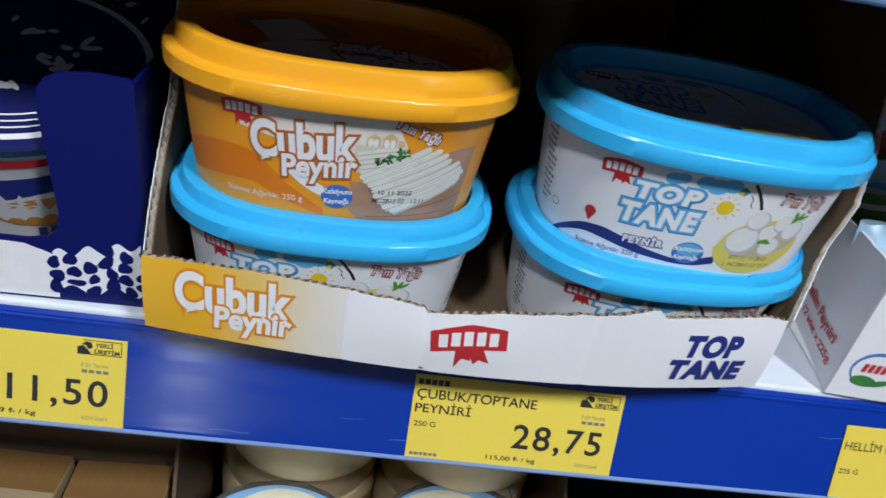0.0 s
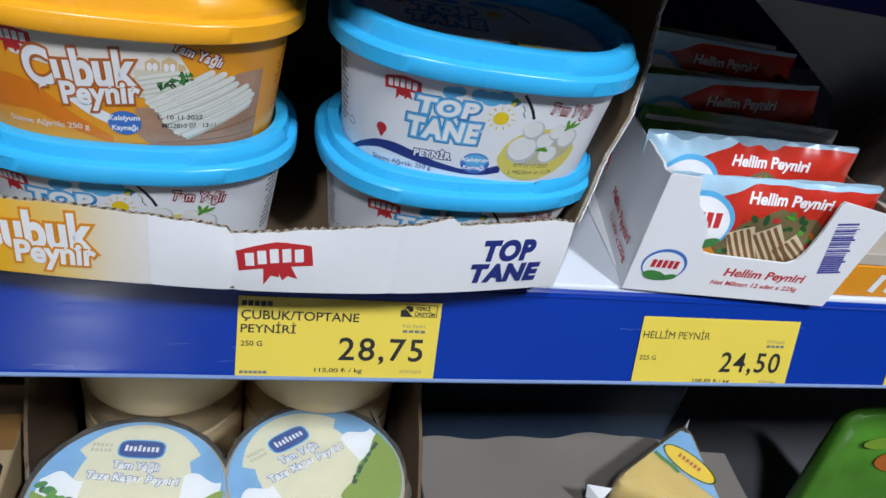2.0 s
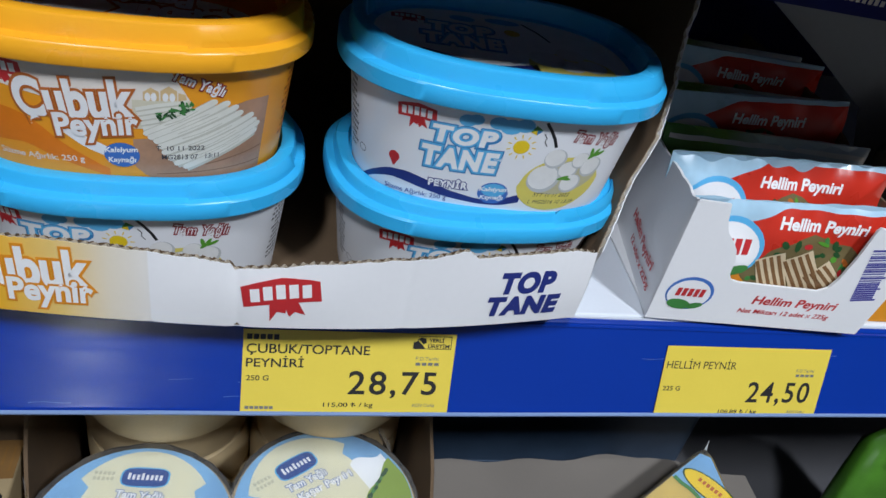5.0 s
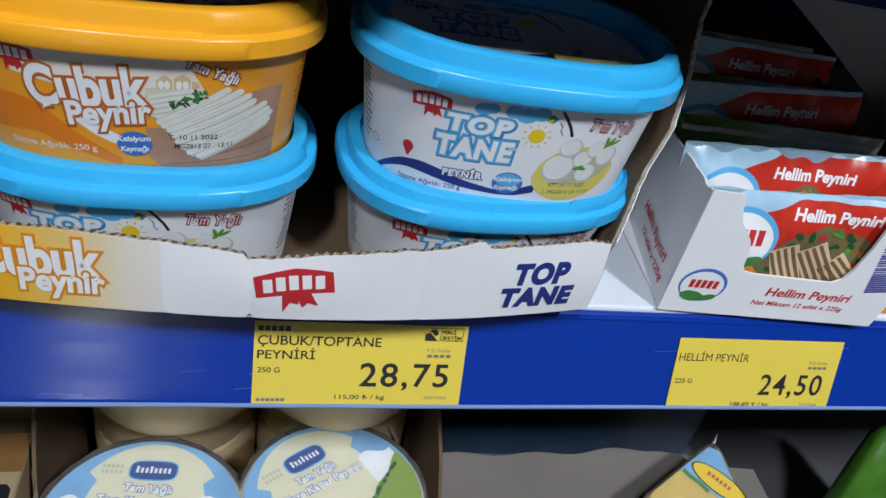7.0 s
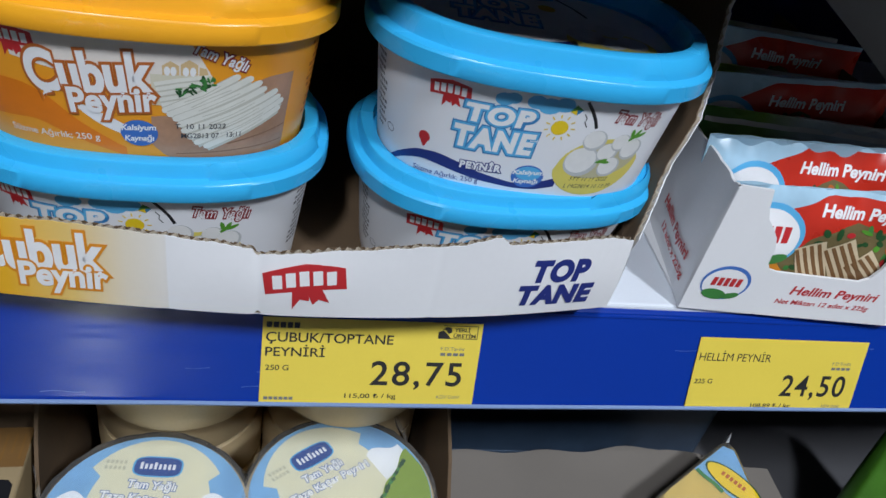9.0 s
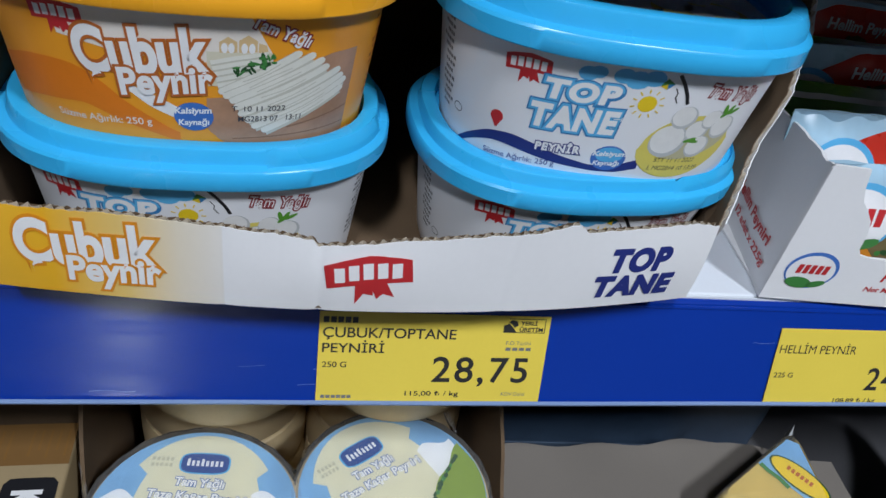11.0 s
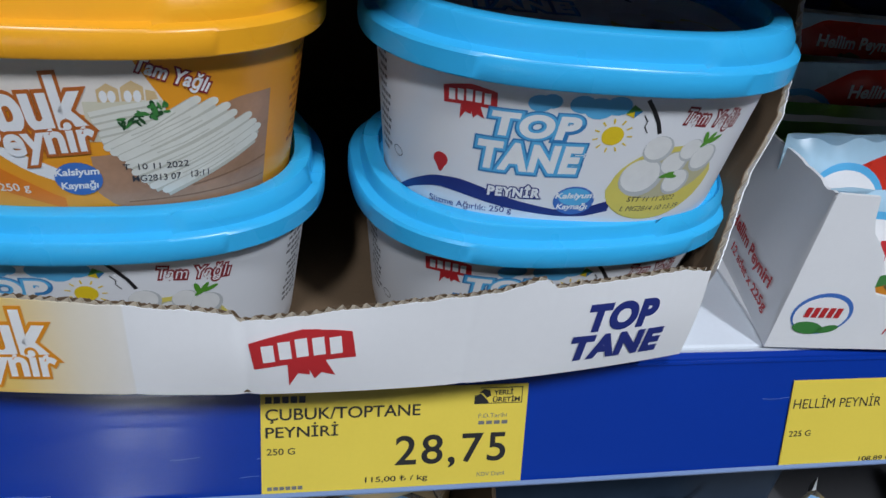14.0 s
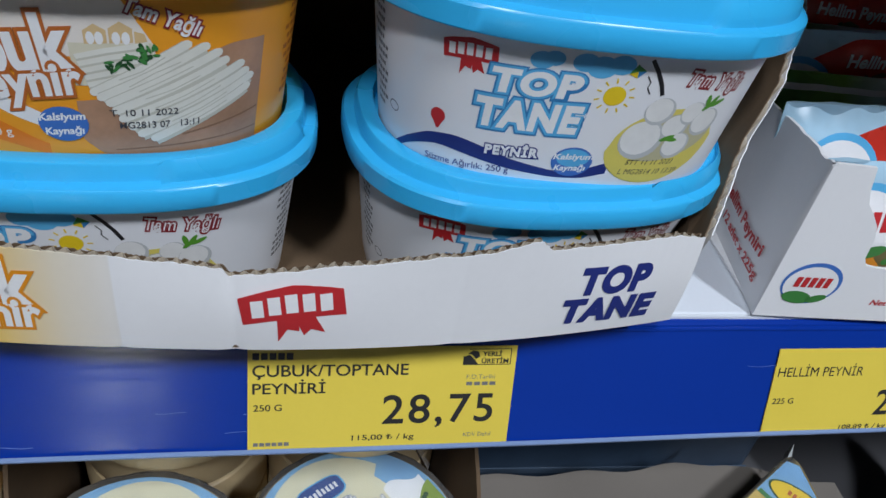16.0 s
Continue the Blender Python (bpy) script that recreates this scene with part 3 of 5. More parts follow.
    for cu, cv, t in ((0.0302, 0.0316, 60), (0.0318, 0.0312, 25), (0.0286, 0.0318, 105), (0.0295, 0.0306, 40), (0.0215, 0.0212, 20), (0.0226, 0.0208, -10)):
        put("leaf_print", disc(cu, cv, 0.0022, 0.0007, 10, 1, t), 0.00062, LEAF)
    put("bowl_front", band(0.0075, 0.0345, lambda u: 0.0068 + (abs(u - 0.0205) / 0.0135) ** 2.4 * 0.006, lambda u: 0.0148 + 0.10 * (u - 0.0205) - 0.0015 * math.cos((u - 0.0205) * 120), 26), 0.00056, PALEYELLOW)
    put("stamp_text", merged(words("STT 11 11 2022", 0.0130, 0.0272, 0.0127, 0.0143, 0.0, 0.15), words("L MG2814 10 13:39", 0.0120, 0.0300, 0.0095, 0.0112, 0.0, 0.15)), 0.0007, STAMP)
    # round blue seal
    put("seal_print", disc(-0.0016, 0.0126, 0.0055, 0.0046, 24, 3), 0.0003, BADGEBLUE)
    put("seal_print", disc(-0.0016, 0.0138, 0.0044, 0.0028, 24, 3), 0.00035, SKY)
    put("seal_text", merged(words("Kalsiyum", -0.0068, 0.0038, 0.0128, 0.0152, 0.03, 0.15, 4), words("Kaynağı", -0.0059, 0.0026, 0.0092, 0.0118, 0.03, 0.15, 4)), 0.0005, WHITE)
    put("weight_text", words("Süzme Ağırlık: 250 g", -0.0405, -0.0175, 0.0059, 0.0086, 0.005, 0.0, 3), 0.0001, NAVY)
    put_word(body, place, "Tam Yağlı", (0.0194, 0.0368, 0.0344, 0.0402), WHITE, ink("maroon", (0.24, 0.02, 0.026)), 0.0, 0.10, 0.1, -8, 0.0002, 1.08)
    # small print and a mark at the ends
    small = random.Random(3)
    for side in (-1, 1):
        for r in range(13):
            u0 = side * 0.0600 + small.uniform(-0.0012, 0.0012)
            w = small.uniform(0.005, 0.0095)
            v = 0.0410 - r * 0.0023
            put("small_print", merged(*[flat(u0 - w / 2 + w * i / 4, u0 - w / 2 + w * (i + 0.75) / 4, v, v + 0.0011, 1, 1) for i in range(4)]), 0.0001, GREYINK)
    ring = [(-0.0525 + 0.0019 * math.cos(a), 0.0160 + 0.0014 * math.sin(a)) for a in [2 * math.pi * i / 20 for i in range(21)]]
    put("mark_print", ribbon(ring, 0.0003), 0.0001, GREYINK)

    # printed lid
    def putl(name, shape, lift, material):
        printed(name, shape, on_lid, lift, material, lid)
    putl("lid_paper", disc(0, 0, 0.0462, 0.0338, 60, 5, 0, lambda a: 1.0 / (abs(math.cos(a)) ** N_OUT + abs(math.sin(a)) ** N_OUT) ** (1 / N_OUT)), 0.00005, WHITE)
    putl("wave_print", band(-0.042, 0.010, lambda u: -0.0195 + 0.004 * math.sin((u + 0.05) * 110), lambda u: -0.0135 + 0.004 * math.sin((u + 0.05) * 110), 20), 0.0002, NAVY)
    for text, box in (("TOP", (-0.026, -0.002, 0.008, 0.018)), ("TANE", (-0.029, 0.000, -0.004, 0.0065))):
        put_word(lid, on_lid, text, box, WHITE, SKY, 0.055, 0.14, 0.1, 0, 0.0003, 1.12, (DEEPSKY, 0.18))
    putl("word", words("PEYNİR", -0.021, -0.003, -0.0125, -0.0080, 0.05), 0.0006, WHITE)
    red, bars = badge(-0.033, 0.019, 0.0125, 0.009)
    putl("badge_print", red, 0.0003, RED)
    for b in bars:
        putl("badge_bar", b, 0.0004, WHITE)
    putl("cloud_print", merged(disc(-0.012, 0.025, 0.005, 0.003, 14, 2), disc(0.004, 0.027, 0.007, 0.003, 14, 2)), 0.0002, SKY)
    putl("sun_print", disc(0.006, 0.016, 0.0032, 0.0032, 16, 2), 0.0002, YELLOW)
    putl("string_print", ribbon([(0.012, 0.028), (0.017, 0.020), (0.020, 0.012)], 0.001), 0.0002, BLACK)
    putl("bowl_print", disc(0.023, -0.012, 0.016, 0.013, 26, 2), 0.0002, PALEYELLOW)
    for cu, cv, r in ((0.015, -0.006, 0.007), (0.025, 0.001, 0.0055), (0.031, -0.008, 0.0055), (0.023, -0.010, 0.005)):
        putl("ball_print", disc(cu, cv, r, r, 18, 2), 0.0004, BALL)
    return tub


def orange_tub():
    tub, body, lid = tub_shell("cheese_tub", "orange oval plastic cheese tub with an orange lid", ORANGE_TUB, ORANGE_LID)

    def put(name, shape, lift, material, label=""):
        printed(name, shape, on_body, lift, material, body, label)
    # swoosh, pale farm picture, wooden board
    put("swoosh_print", band(-0.0560, -0.0040, keyed([(-0.056, 0.010), (-0.040, 0.0140), (-0.0275, 0.0155), (-0.0175, 0.0105), (-0.004, 0.0052)]), keyed([(-0.056, 0.021), (-0.042, 0.0262), (-0.035, 0.0272), (-0.0285, 0.0270), (-0.023, 0.0240), (-0.0165, 0.0170), (-0.004, 0.0080)]), 44), 0.00004, SWOOSH)
    put("white_swoosh", band(-0.0170, 0.0030, keyed([(-0.017, 0.0225), (-0.011, 0.0165), (-0.004, 0.0128), (0.003, 0.0105)]), keyed([(-0.017, 0.0240), (-0.011, 0.0210), (-0.004, 0.0170), (0.003, 0.0112)]), 18), 0.00012, WHITE)
    put("sky_print", band(-0.0300, 0.0200, keyed([(-0.030, 0.0350), (-0.015, 0.0320), (0.02, 0.0300)]), lambda u: 0.0452 - 1.9 * max(0, u - 0.0138), 40, 4), 0.00006, CREAM)
    put("house_print", merged(poly([(0.0070, 0.0340), (0.0112, 0.0342), (0.0112, 0.0372), (0.0091, 0.0386), (0.0070, 0.0370)]), poly([(0.0116, 0.0342), (0.0160, 0.0344), (0.0160, 0.0376), (0.0138, 0.0392), (0.0116, 0.0376)]), poly([(0.0163, 0.0342), (0.0188, 0.0340), (0.0182, 0.0364), (0.0163, 0.0370)])), 0.0002, ink("farm_tan", (0.66, 0.47, 0.24)))
    put("house_door", merged(*[disc(c, 0.0354, 0.0008, 0.0015, 10, 1) for c in (0.0082, 0.0098, 0.0129, 0.0147)]), 0.0003, WHITE)
    put("field_print", band(0.0040, 0.0195, lambda u: 0.0240, lambda u: 0.0342, 14), 0.00016, ink("field_cream", (0.66, 0.62, 0.48)))
    put("board_print", band(0.0035, 0.0447, keyed([(0.0035, 0.0110), (0.0065, 0.0054), (0.047, 0.0048)]), keyed([(0.0035, 0.0200), (0.012, 0.0210), (0.028, 0.0300), (0.036, 0.0330), (0.047, 0.0328)]), 44, 5), 0.0002, WOOD)
    put("board_edge", band(0.0250, 0.0445, lambda u: 0.0100 + 0.20 * (u - 0.025), lambda u: 0.0105 + 0.20 * (u - 0.025), 16), 0.00024, BOARDDARK)
    put("board_edge", band(0.0100, 0.0445, lambda u: 0.0066 + 0.05 * (u - 0.010), lambda u: 0.0070 + 0.05 * (u - 0.010), 16), 0.00024, BOARDDARK)
    # pile of cheese sticks, fanned
    rows = random.Random(8)
    for i in range(6):
        x0, y0 = 0.0048 + 0.0004 * i, 0.0310 - 0.0017 * i
        pts = [(x0, y0), (x0 + 0.006, y0 + 0.0016), (x0 + 0.0140, y0 + 0.0030)]
        put("stick_shade", ribbon([(a, b - 0.0003) for a, b in pts], 0.0016), 0.00028 + 0.00002 * i, STICKSHADE)
        put("stick_print", ribbon(pts, 0.0012), 0.00032 + 0.00002 * i, STICK)
    lefts = [(0.0074, 0.0224), (0.0086, 0.0211), (0.0102, 0.0196), (0.0112, 0.0176), (0.0124, 0.0154), (0.0142, 0.0132), (0.0160, 0.0112), (0.0188, 0.0098)]
    rights = [(0.0262, 0.0336), (0.0300, 0.0328), (0.0328, 0.0310), (0.0345, 0.0288), (0.0384, 0.0272), (0.0398, 0.0250), (0.0412, 0.0234), (0.0404, 0.0208)]
    for i, (a, b) in enumerate(zip(lefts, rights)):
        mid = ((a[0] + b[0]) / 2, (a[1] + b[1]) / 2 + rows.uniform(-0.0003, 0.0003))
        q1, q3 = ((a[0] + mid[0]) / 2, (a[1] + mid[1]) / 2), ((b[0] + mid[0]) / 2, (b[1] + mid[1]) / 2)
        pts = [a, q1, mid, q3, b]
        put("stick_shade", ribbon([(x, y - 0.0004) for x, y in pts], 0.0032), 0.00050 + 0.00005 * i, STICKSHADE)
        put("stick_print", merged(ribbon(pts, 0.0020), disc(a[0], a[1], 0.0010, 0.0010, 10, 1), disc(b[0], b[1], 0.0012, 0.0011, 10, 1)), 0.00053 + 0.00005 * i, STICK)
        put("stick_shade", ribbon([(x + 0.0004, y + rows.uniform(-0.0004, 0.0004)) for x, y in pts[1:4]], 0.00028), 0.00056 + 0.00005 * i, STICKSHADE)
    herb = []
    for _ in range(34):
        q = rows.random()
        herb.append(disc(0.0098 + 0.0100 * q + rows.uniform(-0.0012, 0.0012), 0.0284 + 0.0042 * q + rows.uniform(-0.0016, 0.0014), rows.uniform(0.0006, 0.0013), rows.uniform(0.0003, 0.0005), 8, 1, rows.uniform(0, 180)))
    put("leaf_print", merged(*herb[:20]), 0.0010, DARKGREEN)
    put("leaf_print", merged(*herb[20:]), 0.0011, GREEN)
    put_word(body, on_body, "Çubuk", (-0.0268, 0.0046, 0.0232, 0.0398), WHITE, RUST, 0.04, 0.095, 0.06, 5, 0.0012, 1.0)
    put_word(body, on_body, "Peynir", (-0.0178, 0.0056, 0.0182, 0.0290), WHITE, RUST, 0.035, 0.105, 0.10, 6, 0.0015, 1.02)
    red, bars = badge(-0.0292, 0.0402, 0.0125, 0.0088, 3)
    put("badge_print", red, 0.0003, RED)
    for b in bars:
        put("badge_bar", b, 0.0004, WHITE)
    put_word(body, on_body, "Tam Yağlı", (0.0140, 0.0298, 0.0374, 0.0422), WHITE, DARKRED, 0.03, 0.12, 0.0, -24, 0.0010, 1.05)
    put("seal_print", disc(0.0, 0.0140, 0.0051, 0.0046, 24, 3), 0.0012, BADGEBLUE)
    put("seal_text", merged(words("Kalsiyum", -0.0049, 0.0047, 0.0144, 0.0170, 0.03, 0.15, 3), words("Kaynağı", -0.0042, 0.0040, 0.0106, 0.0134, 0.03, 0.15, 3)), 0.0014, WHITE)
    put("weight_text", words("Süzme Ağırlık: 250 g", -0.0362, -0.0110, 0.0094, 0.0124, 0.012, 0.0, 2), 0.0003, CREAM)
    put("stamp_text", merged(words("T. 10 11 2022", 0.0098, 0.0242, 0.0162, 0.0179, 0.005), words("MG2813 07   13:11", 0.0115, 0.0288, 0.0128, 0.0146, 0.005)), 0.0015, STAMP)
    put("base_line", band(-0.046, 0.048, lambda u: 0.0040, lambda u: 0.0050, 44, 1), 0.0003, CREAM)
    small = random.Random(5)
    for side in (-1, 1):
        for r in range(12):
            u0, w, v = side * 0.060 + small.uniform(-0.001, 0.001), small.uniform(0.006, 0.012), 0.0410 - r * 0.0025
            put("small_print", merged(*[flat(u0 - w / 2 + w * i / 4, u0 - w / 2 + w * (i + 0.75) / 4, v, v + 0.0012, 1, 1) for i in range(4)]), 0.0001, RUST)

    def putl(name, shape, lift, material):
        printed(name, moved(shape, 0, 0, 180), on_lid, lift, material, lid)
    putl("lid_paper", disc(0, 0, 0.0462, 0.0338, 60, 5, 0, lambda a: 1.0 / (abs(math.cos(a)) ** N_OUT + abs(math.sin(a)) ** N_OUT) ** (1 / N_OUT)), 0.00005, SWOOSH)
    putl("sky_print", disc(-0.004, 0.012, 0.034, 0.016, 30, 3), 0.0002, CREAM)
    putl("board_print", disc(0.020, -0.014, 0.020, 0.012, 24, 3), 0.0003, WOOD)
    for i in range(6):
        putl("stick_print", ribbon([(0.008 + 0.002 * i, -0.008 - 0.003 * i), (0.026 + 0.0015 * i, 0.002 - 0.003 * i)], 0.0036), 0.0005, STICK)
    putl("word_outline", words("Çubuk", -0.032, 0.004, 0.004, 0.022, 0.14, 0.06, 0, 1.0, 0.06), 0.0006, RUST)
    putl("word", words("Çubuk", -0.032, 0.004, 0.004, 0.022, 0.06, 0.06), 0.0007, WHITE)
    putl("word_outline", words("Peynir", -0.020, 0.006, -0.006, 0.008, 0.14, 0.06, 0, 1.0, 0.06), 0.0008, RUST)
    putl("word", words("Peynir", -0.020, 0.006, -0.006, 0.008, 0.06, 0.06), 0.0009, WHITE)
    red, bars = badge(-0.033, 0.022, 0.0125, 0.009)
    putl("badge_print", red, 0.0004, RED)
    for b in bars:
        putl("badge_bar", b, 0.0005, WHITE)
    return tub


BASE = 1.2029
tagged(white_tub(-0.0052, 0.0016), "white oval cheese tub with sky blue lid under an orange tub").matrix_world = pose(-0.0393, 0.0301, BASE, 0, 0, 2.0)
tagged(white_tub(-0.0035, 0.0022), "white oval cheese tub with sky blue lid under a like tub").matrix_world = pose(0.0843, 0.0325, BASE - 0.0002, 1.6, 0, 4.5)
tagged(white_tub(), "white oval cheese tub with sky blue lid, stacked on another").matrix_world = pose(0.0848, 0.0275, BASE + 0.0490, 0.0, 0, -2.6)
tagged(orange_tub(), "orange oval cheese tub with orange lid on a white tub").matrix_world = pose(-0.0398, 0.0290, BASE + 0.0506, 0, 0, 4.0)

# ---- corrugated display carton that holds the tubs ----
def front_y(x):
    return -0.0205 + 0.0105 * ((x - 0.012) / 0.115) ** 2


TEAR = random.Random(11)


def curve_at(keys, s):
    return float(np.interp(s, [k[0] for k in keys], [k[1] for k in keys]))


def fold(s, creases):
    """Depth of the folds pressed into the card, s metres along it."""
    return sum(d * math.exp(-abs((s - c) / 0.0022) ** 1.5) for c, d in creases)


def corrugated(name, path, low, high, thing_ob, outer, inner, step=0.0006, thick=0.0030, ragged=0.00022, lean=0.0, creases=()):
    """A wall of corrugated card along a path on the plan: two liners and the fluting between them, the upper edge torn."""
    pts = [Vector(p) for p in path]
    run = np.concatenate([[0], np.cumsum([(b - a).length for a, b in zip(pts, pts[1:])])])
    n = max(int(run[-1] / step), 2)
    ss = np.linspace(0, run[-1], n + 1)
    xs, ys = np.interp(ss, run, [p.x for p in pts]), np.interp(ss, run, [p.y for p in pts])
    dx, dy = np.gradient(xs), np.gradient(ys)
    ln = np.hypot(dx, dy)
    nx, ny = -dy / ln, dx / ln          # to the left of the path: inwards
    out, inn, flu = [], [], []
    jag = 0.0
    for i, s in enumerate(ss):
        jag = 0.75 * jag + TEAR.uniform(-ragged, ragged)
        lo, hi = low(s), high(s) + jag
        rows = [lo + (hi - lo) * k / 6 for k in range(7)]
        dent = [0.0005 * (1 + math.sin(s * 55 + 2.2)) * math.sin(3.1 * k / 6) - fold(s, creases) for k in range(7)]
        out.append([(xs[i] - nx[i] * d + lean * max(0, z - 1.238), ys[i] - ny[i] * d, z) for z, d in zip(rows, dent)])
        drop = TEAR.uniform(-0.0008, -0.0002)
        inn.append([(xs[i] + nx[i] * thick + lean * max(0, z - 1.238), ys[i] + ny[i] * thick, z) for z in rows[:-1] + [hi + drop]])
        f = 0.5 + 0.30 * math.sin(s / 0.0031 * 2 * math.pi)
        top = hi - 0.0001 + TEAR.uniform(-0.0003, 0.0003)
        flu.append([(xs[i] + nx[i] * thick * f + lean * max(0, z - 1.238), ys[i] + ny[i] * thick * f, z) for z in rows[:-1] + [top]])

    def sheet(cols, back):
        w = len(cols[0])
        verts = [p for c in cols for p in c]
        faces = [(i * w + r, (i + 1) * w + r, (i + 1) * w + r + 1, i * w + r + 1) for i in range(len(cols) - 1) for r in range(w - 1)]
        k = len(verts)
        verts += [(p[0] + back * nx[i // w], p[1] + back * ny[i // w], p[2]) for i, p in enumerate(verts)]
        faces += [tuple(j + k for j in f[::-1]) for f in faces]
        m = len(cols)
        for i in range(m - 1):      # rim along the torn edge
            a, b = i * w + w - 1, (i + 1) * w + w - 1
            faces.append((a, b, b + k, a + k))
        return verts, faces
    wall = part(name, sheet(out, 0.0003), outer, thing_ob, smooth=True)
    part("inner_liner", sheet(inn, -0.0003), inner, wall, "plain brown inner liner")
    part("fluting", sheet(flu, 0.00015), KRAFTEDGE, wall, "wavy torn fluting")
    return wall


carton = thing("display_carton", pose(0, 0, 0), "white and yellow printed corrugated carton with a torn front", "carton")
XS = np.linspace(-0.0985, 0.1275, 60)
TOPS = [(-0.0985, 1.2375), (-0.088, 1.2385), (-0.07, 1.2395), (-0.05, 1.2400), (-0.03, 1.2390), (-0.0125, 1.2380), (-0.0040, 1.2370), (-0.0024, 1.2342), (0.0085, 1.2362), (0.027, 1.2385), (0.046, 1.2402), (0.064, 1.2418), (0.0735, 1.2445), (0.0765, 1.2450), (0.0800, 1.2418), (0.107, 1.2432), (0.118, 1.2438), (0.1275, 1.2425)]
LOWS = [(-0.0985, 1.2080), (-0.07, 1.2089), (-0.03, 1.2095), (0.03, 1.2096), (0.08, 1.2098), (0.1275, 1.2106)]
front_path = [(x, front_y(x)) for x in XS]


def front_x(s):
    return -0.0985 + s * 0.226 / 0.2270


FOLDS = ((0.0690, 0.00025), (0.0975, 0.0005), (0.1560, 0.00025))
front = corrugated("front_panel", front_path, lambda s: curve_at(LOWS, front_x(s)), lambda s: curve_at(TOPS, front_x(s)), carton, PRINTBOARD, KRAFT, thick=0.0026, creases=FOLDS)
right_path = [(0.1275, -0.0097), (0.1290, -0.0040), (0.1310, 0.0060), (0.1320, 0.014), (0.1320, 0.03), (0.1310, 0.05), (0.1310, 0.11), (0.1320, 0.21)]
corrugated("side_panel", right_path, lambda s: curve_at([(0, 1.2104), (0.03, 1.2016)], s), lambda s: curve_at([(0, 1.2425), (0.005, 1.2480), (0.013, 1.2570), (0.019, 1.265), (0.024, 1.280), (0.034, 1.293), (0.052, 1.311), (0.065, 1.332), (0.08, 1.350), (0.12, 1.357), (0.24, 1.360)], s), carton, WHITEBOARD, KRAFT, thick=0.0020, lean=0.40, ragged=0.0005)
left_path = [(-0.108, 0.21), (-0.104, 0.10), (-0.1015, 0.05), (-0.1000, 0.02), (-0.0995, 0.004), (-0.0985, -0.0090)]
corrugated("side_panel", left_path, lambda s: curve_at([(0.19, 1.2016), (0.219, 1.2072)], s), lambda s: curve_at([(0, 1.360), (0.11, 1.358), (0.15, 1.338), (0.165, 1.30), (0.178, 1.276), (0.190, 1.268), (0.206, 1.252), (0.219, 1.2385)], s), carton, WHITEBOARD, KRAFT, ragged=0.0005)
corrugated("back_panel", [(0.132, 0.2105), (-0.108, 0.2105)], lambda s: 1.2015, lambda s: 1.358, carton, WHITEBOARD, KRAFT, 0.004)
floor_rows = []
for y in np.linspace(0, 1, 12):
    row = []
    for x in XS:
        yy = front_y(x) + 0.0003 + (0.209 - front_y(x)) * y ** 1.6
        lift = max(0.0, (0.006 - yy) / (0.006 - front_y(x) - 0.0003))
        row.append((x * (1 + 0.03 * y) if x > 0 else x * (1 + 0.05 * y), yy, 1.2022 + (curve_at(LOWS, x) + 0.0022 - 1.2022) * min(1, lift) ** 1.3))
    floor_rows.append(row)
w = len(XS)
fv = [p for r in floor_rows for p in r]
ff = [(r * w + c, (r + 1) * w + c, (r + 1) * w + c + 1, r * w + c + 1) for r in range(11) for c in range(w - 1)]
fv += [(x, y, z - 0.0016) for x, y, z in fv]
k = w * 12
ff += [tuple(i + k for i in f[::-1]) for f in ff] + [(c + 1, c, c + k, c + 1 + k) for c in range(w - 1)]
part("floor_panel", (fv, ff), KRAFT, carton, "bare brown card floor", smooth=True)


def on_front(u, v, lift):
    return (u, front_y(u) - 0.0005 * (1 + math.sin((u + 0.0985) * 1.0044 * 55 + 2.2)) * math.sin(3.1 * min(1, max(0, (v - 1.209) / 0.031))) + fold((u + 0.0985) * 1.0044, FOLDS) - 0.0002 - lift * 0.2, v)


CURVED[on_front] = (0.0009, 0.003)


def putf(name, shape, lift, material):
    printed(name, shape, on_front, lift, material, front)


put_word(front, on_front, "Çubuk", (-0.0872, -0.0478, 1.2168, 1.2366), WHITE, ink("amber", (0.74, 0.27, 0.012)), 0.04, 0.095, 0.06, 3, 0.0002)
put_word(front, on_front, "Peynir", (-0.0742, -0.0472, 1.2120, 1.2245), WHITE, ink("amber", (0.74, 0.27, 0.012)), 0.035, 0.105, 0.10, 3, 0.0005)
red, bars = badge(0.0130, 1.2258, 0.0264, 0.0180, 8)
putf("badge_print", red, 0.0002, RED)
for b in bars:
    putf("badge_bar", b, 0.0003, WHITE)
putf("word", merged(words("TOP", 0.0910, 0.1130, 1.2256, 1.2358, 0.062, 0.10, 1, 1.1), words("TANE", 0.0878, 0.1172, 1.2150, 1.2246, 0.062, 0.10, 1, 1.1)), 0.0002, NAVY)


# ---- white carton of grilling cheese packs ----
HM = pose(0.1675, 0.0030, SHELF, 0, 0, -3.6)
hell = thing("display_carton", HM, "small white carton with an open window, full of cheese packs", "carton")
L = 0.1035
out = [(0, 0.0006), (L, 0.0006), (L + 0.0085, 0.053), (L + 0.006, 0.0535), (0.0840, 0.0575), (0.0830, 0.0560), (0.0815, 0.0420), (0.0790, 0.0300), (0.0765, 0.0250), (0.0725, 0.0228), (0.0350, 0.0236), (0.0305, 0.0246), (0.0287, 0.0275), (0.0280, 0.0350), (0.0262, 0.0400), (0.0225, 0.0445), (0.0190, 0.0480), (0.0168, 0.0530), (0.0150, 0.0608), (0.0020, 0.0612), (0.0008, 0.0600)]
hfront = part("front_panel", slab(out, 0.0, 0.0012), WHITEBOARD, hell)
rng = random.Random(2)
cols = []
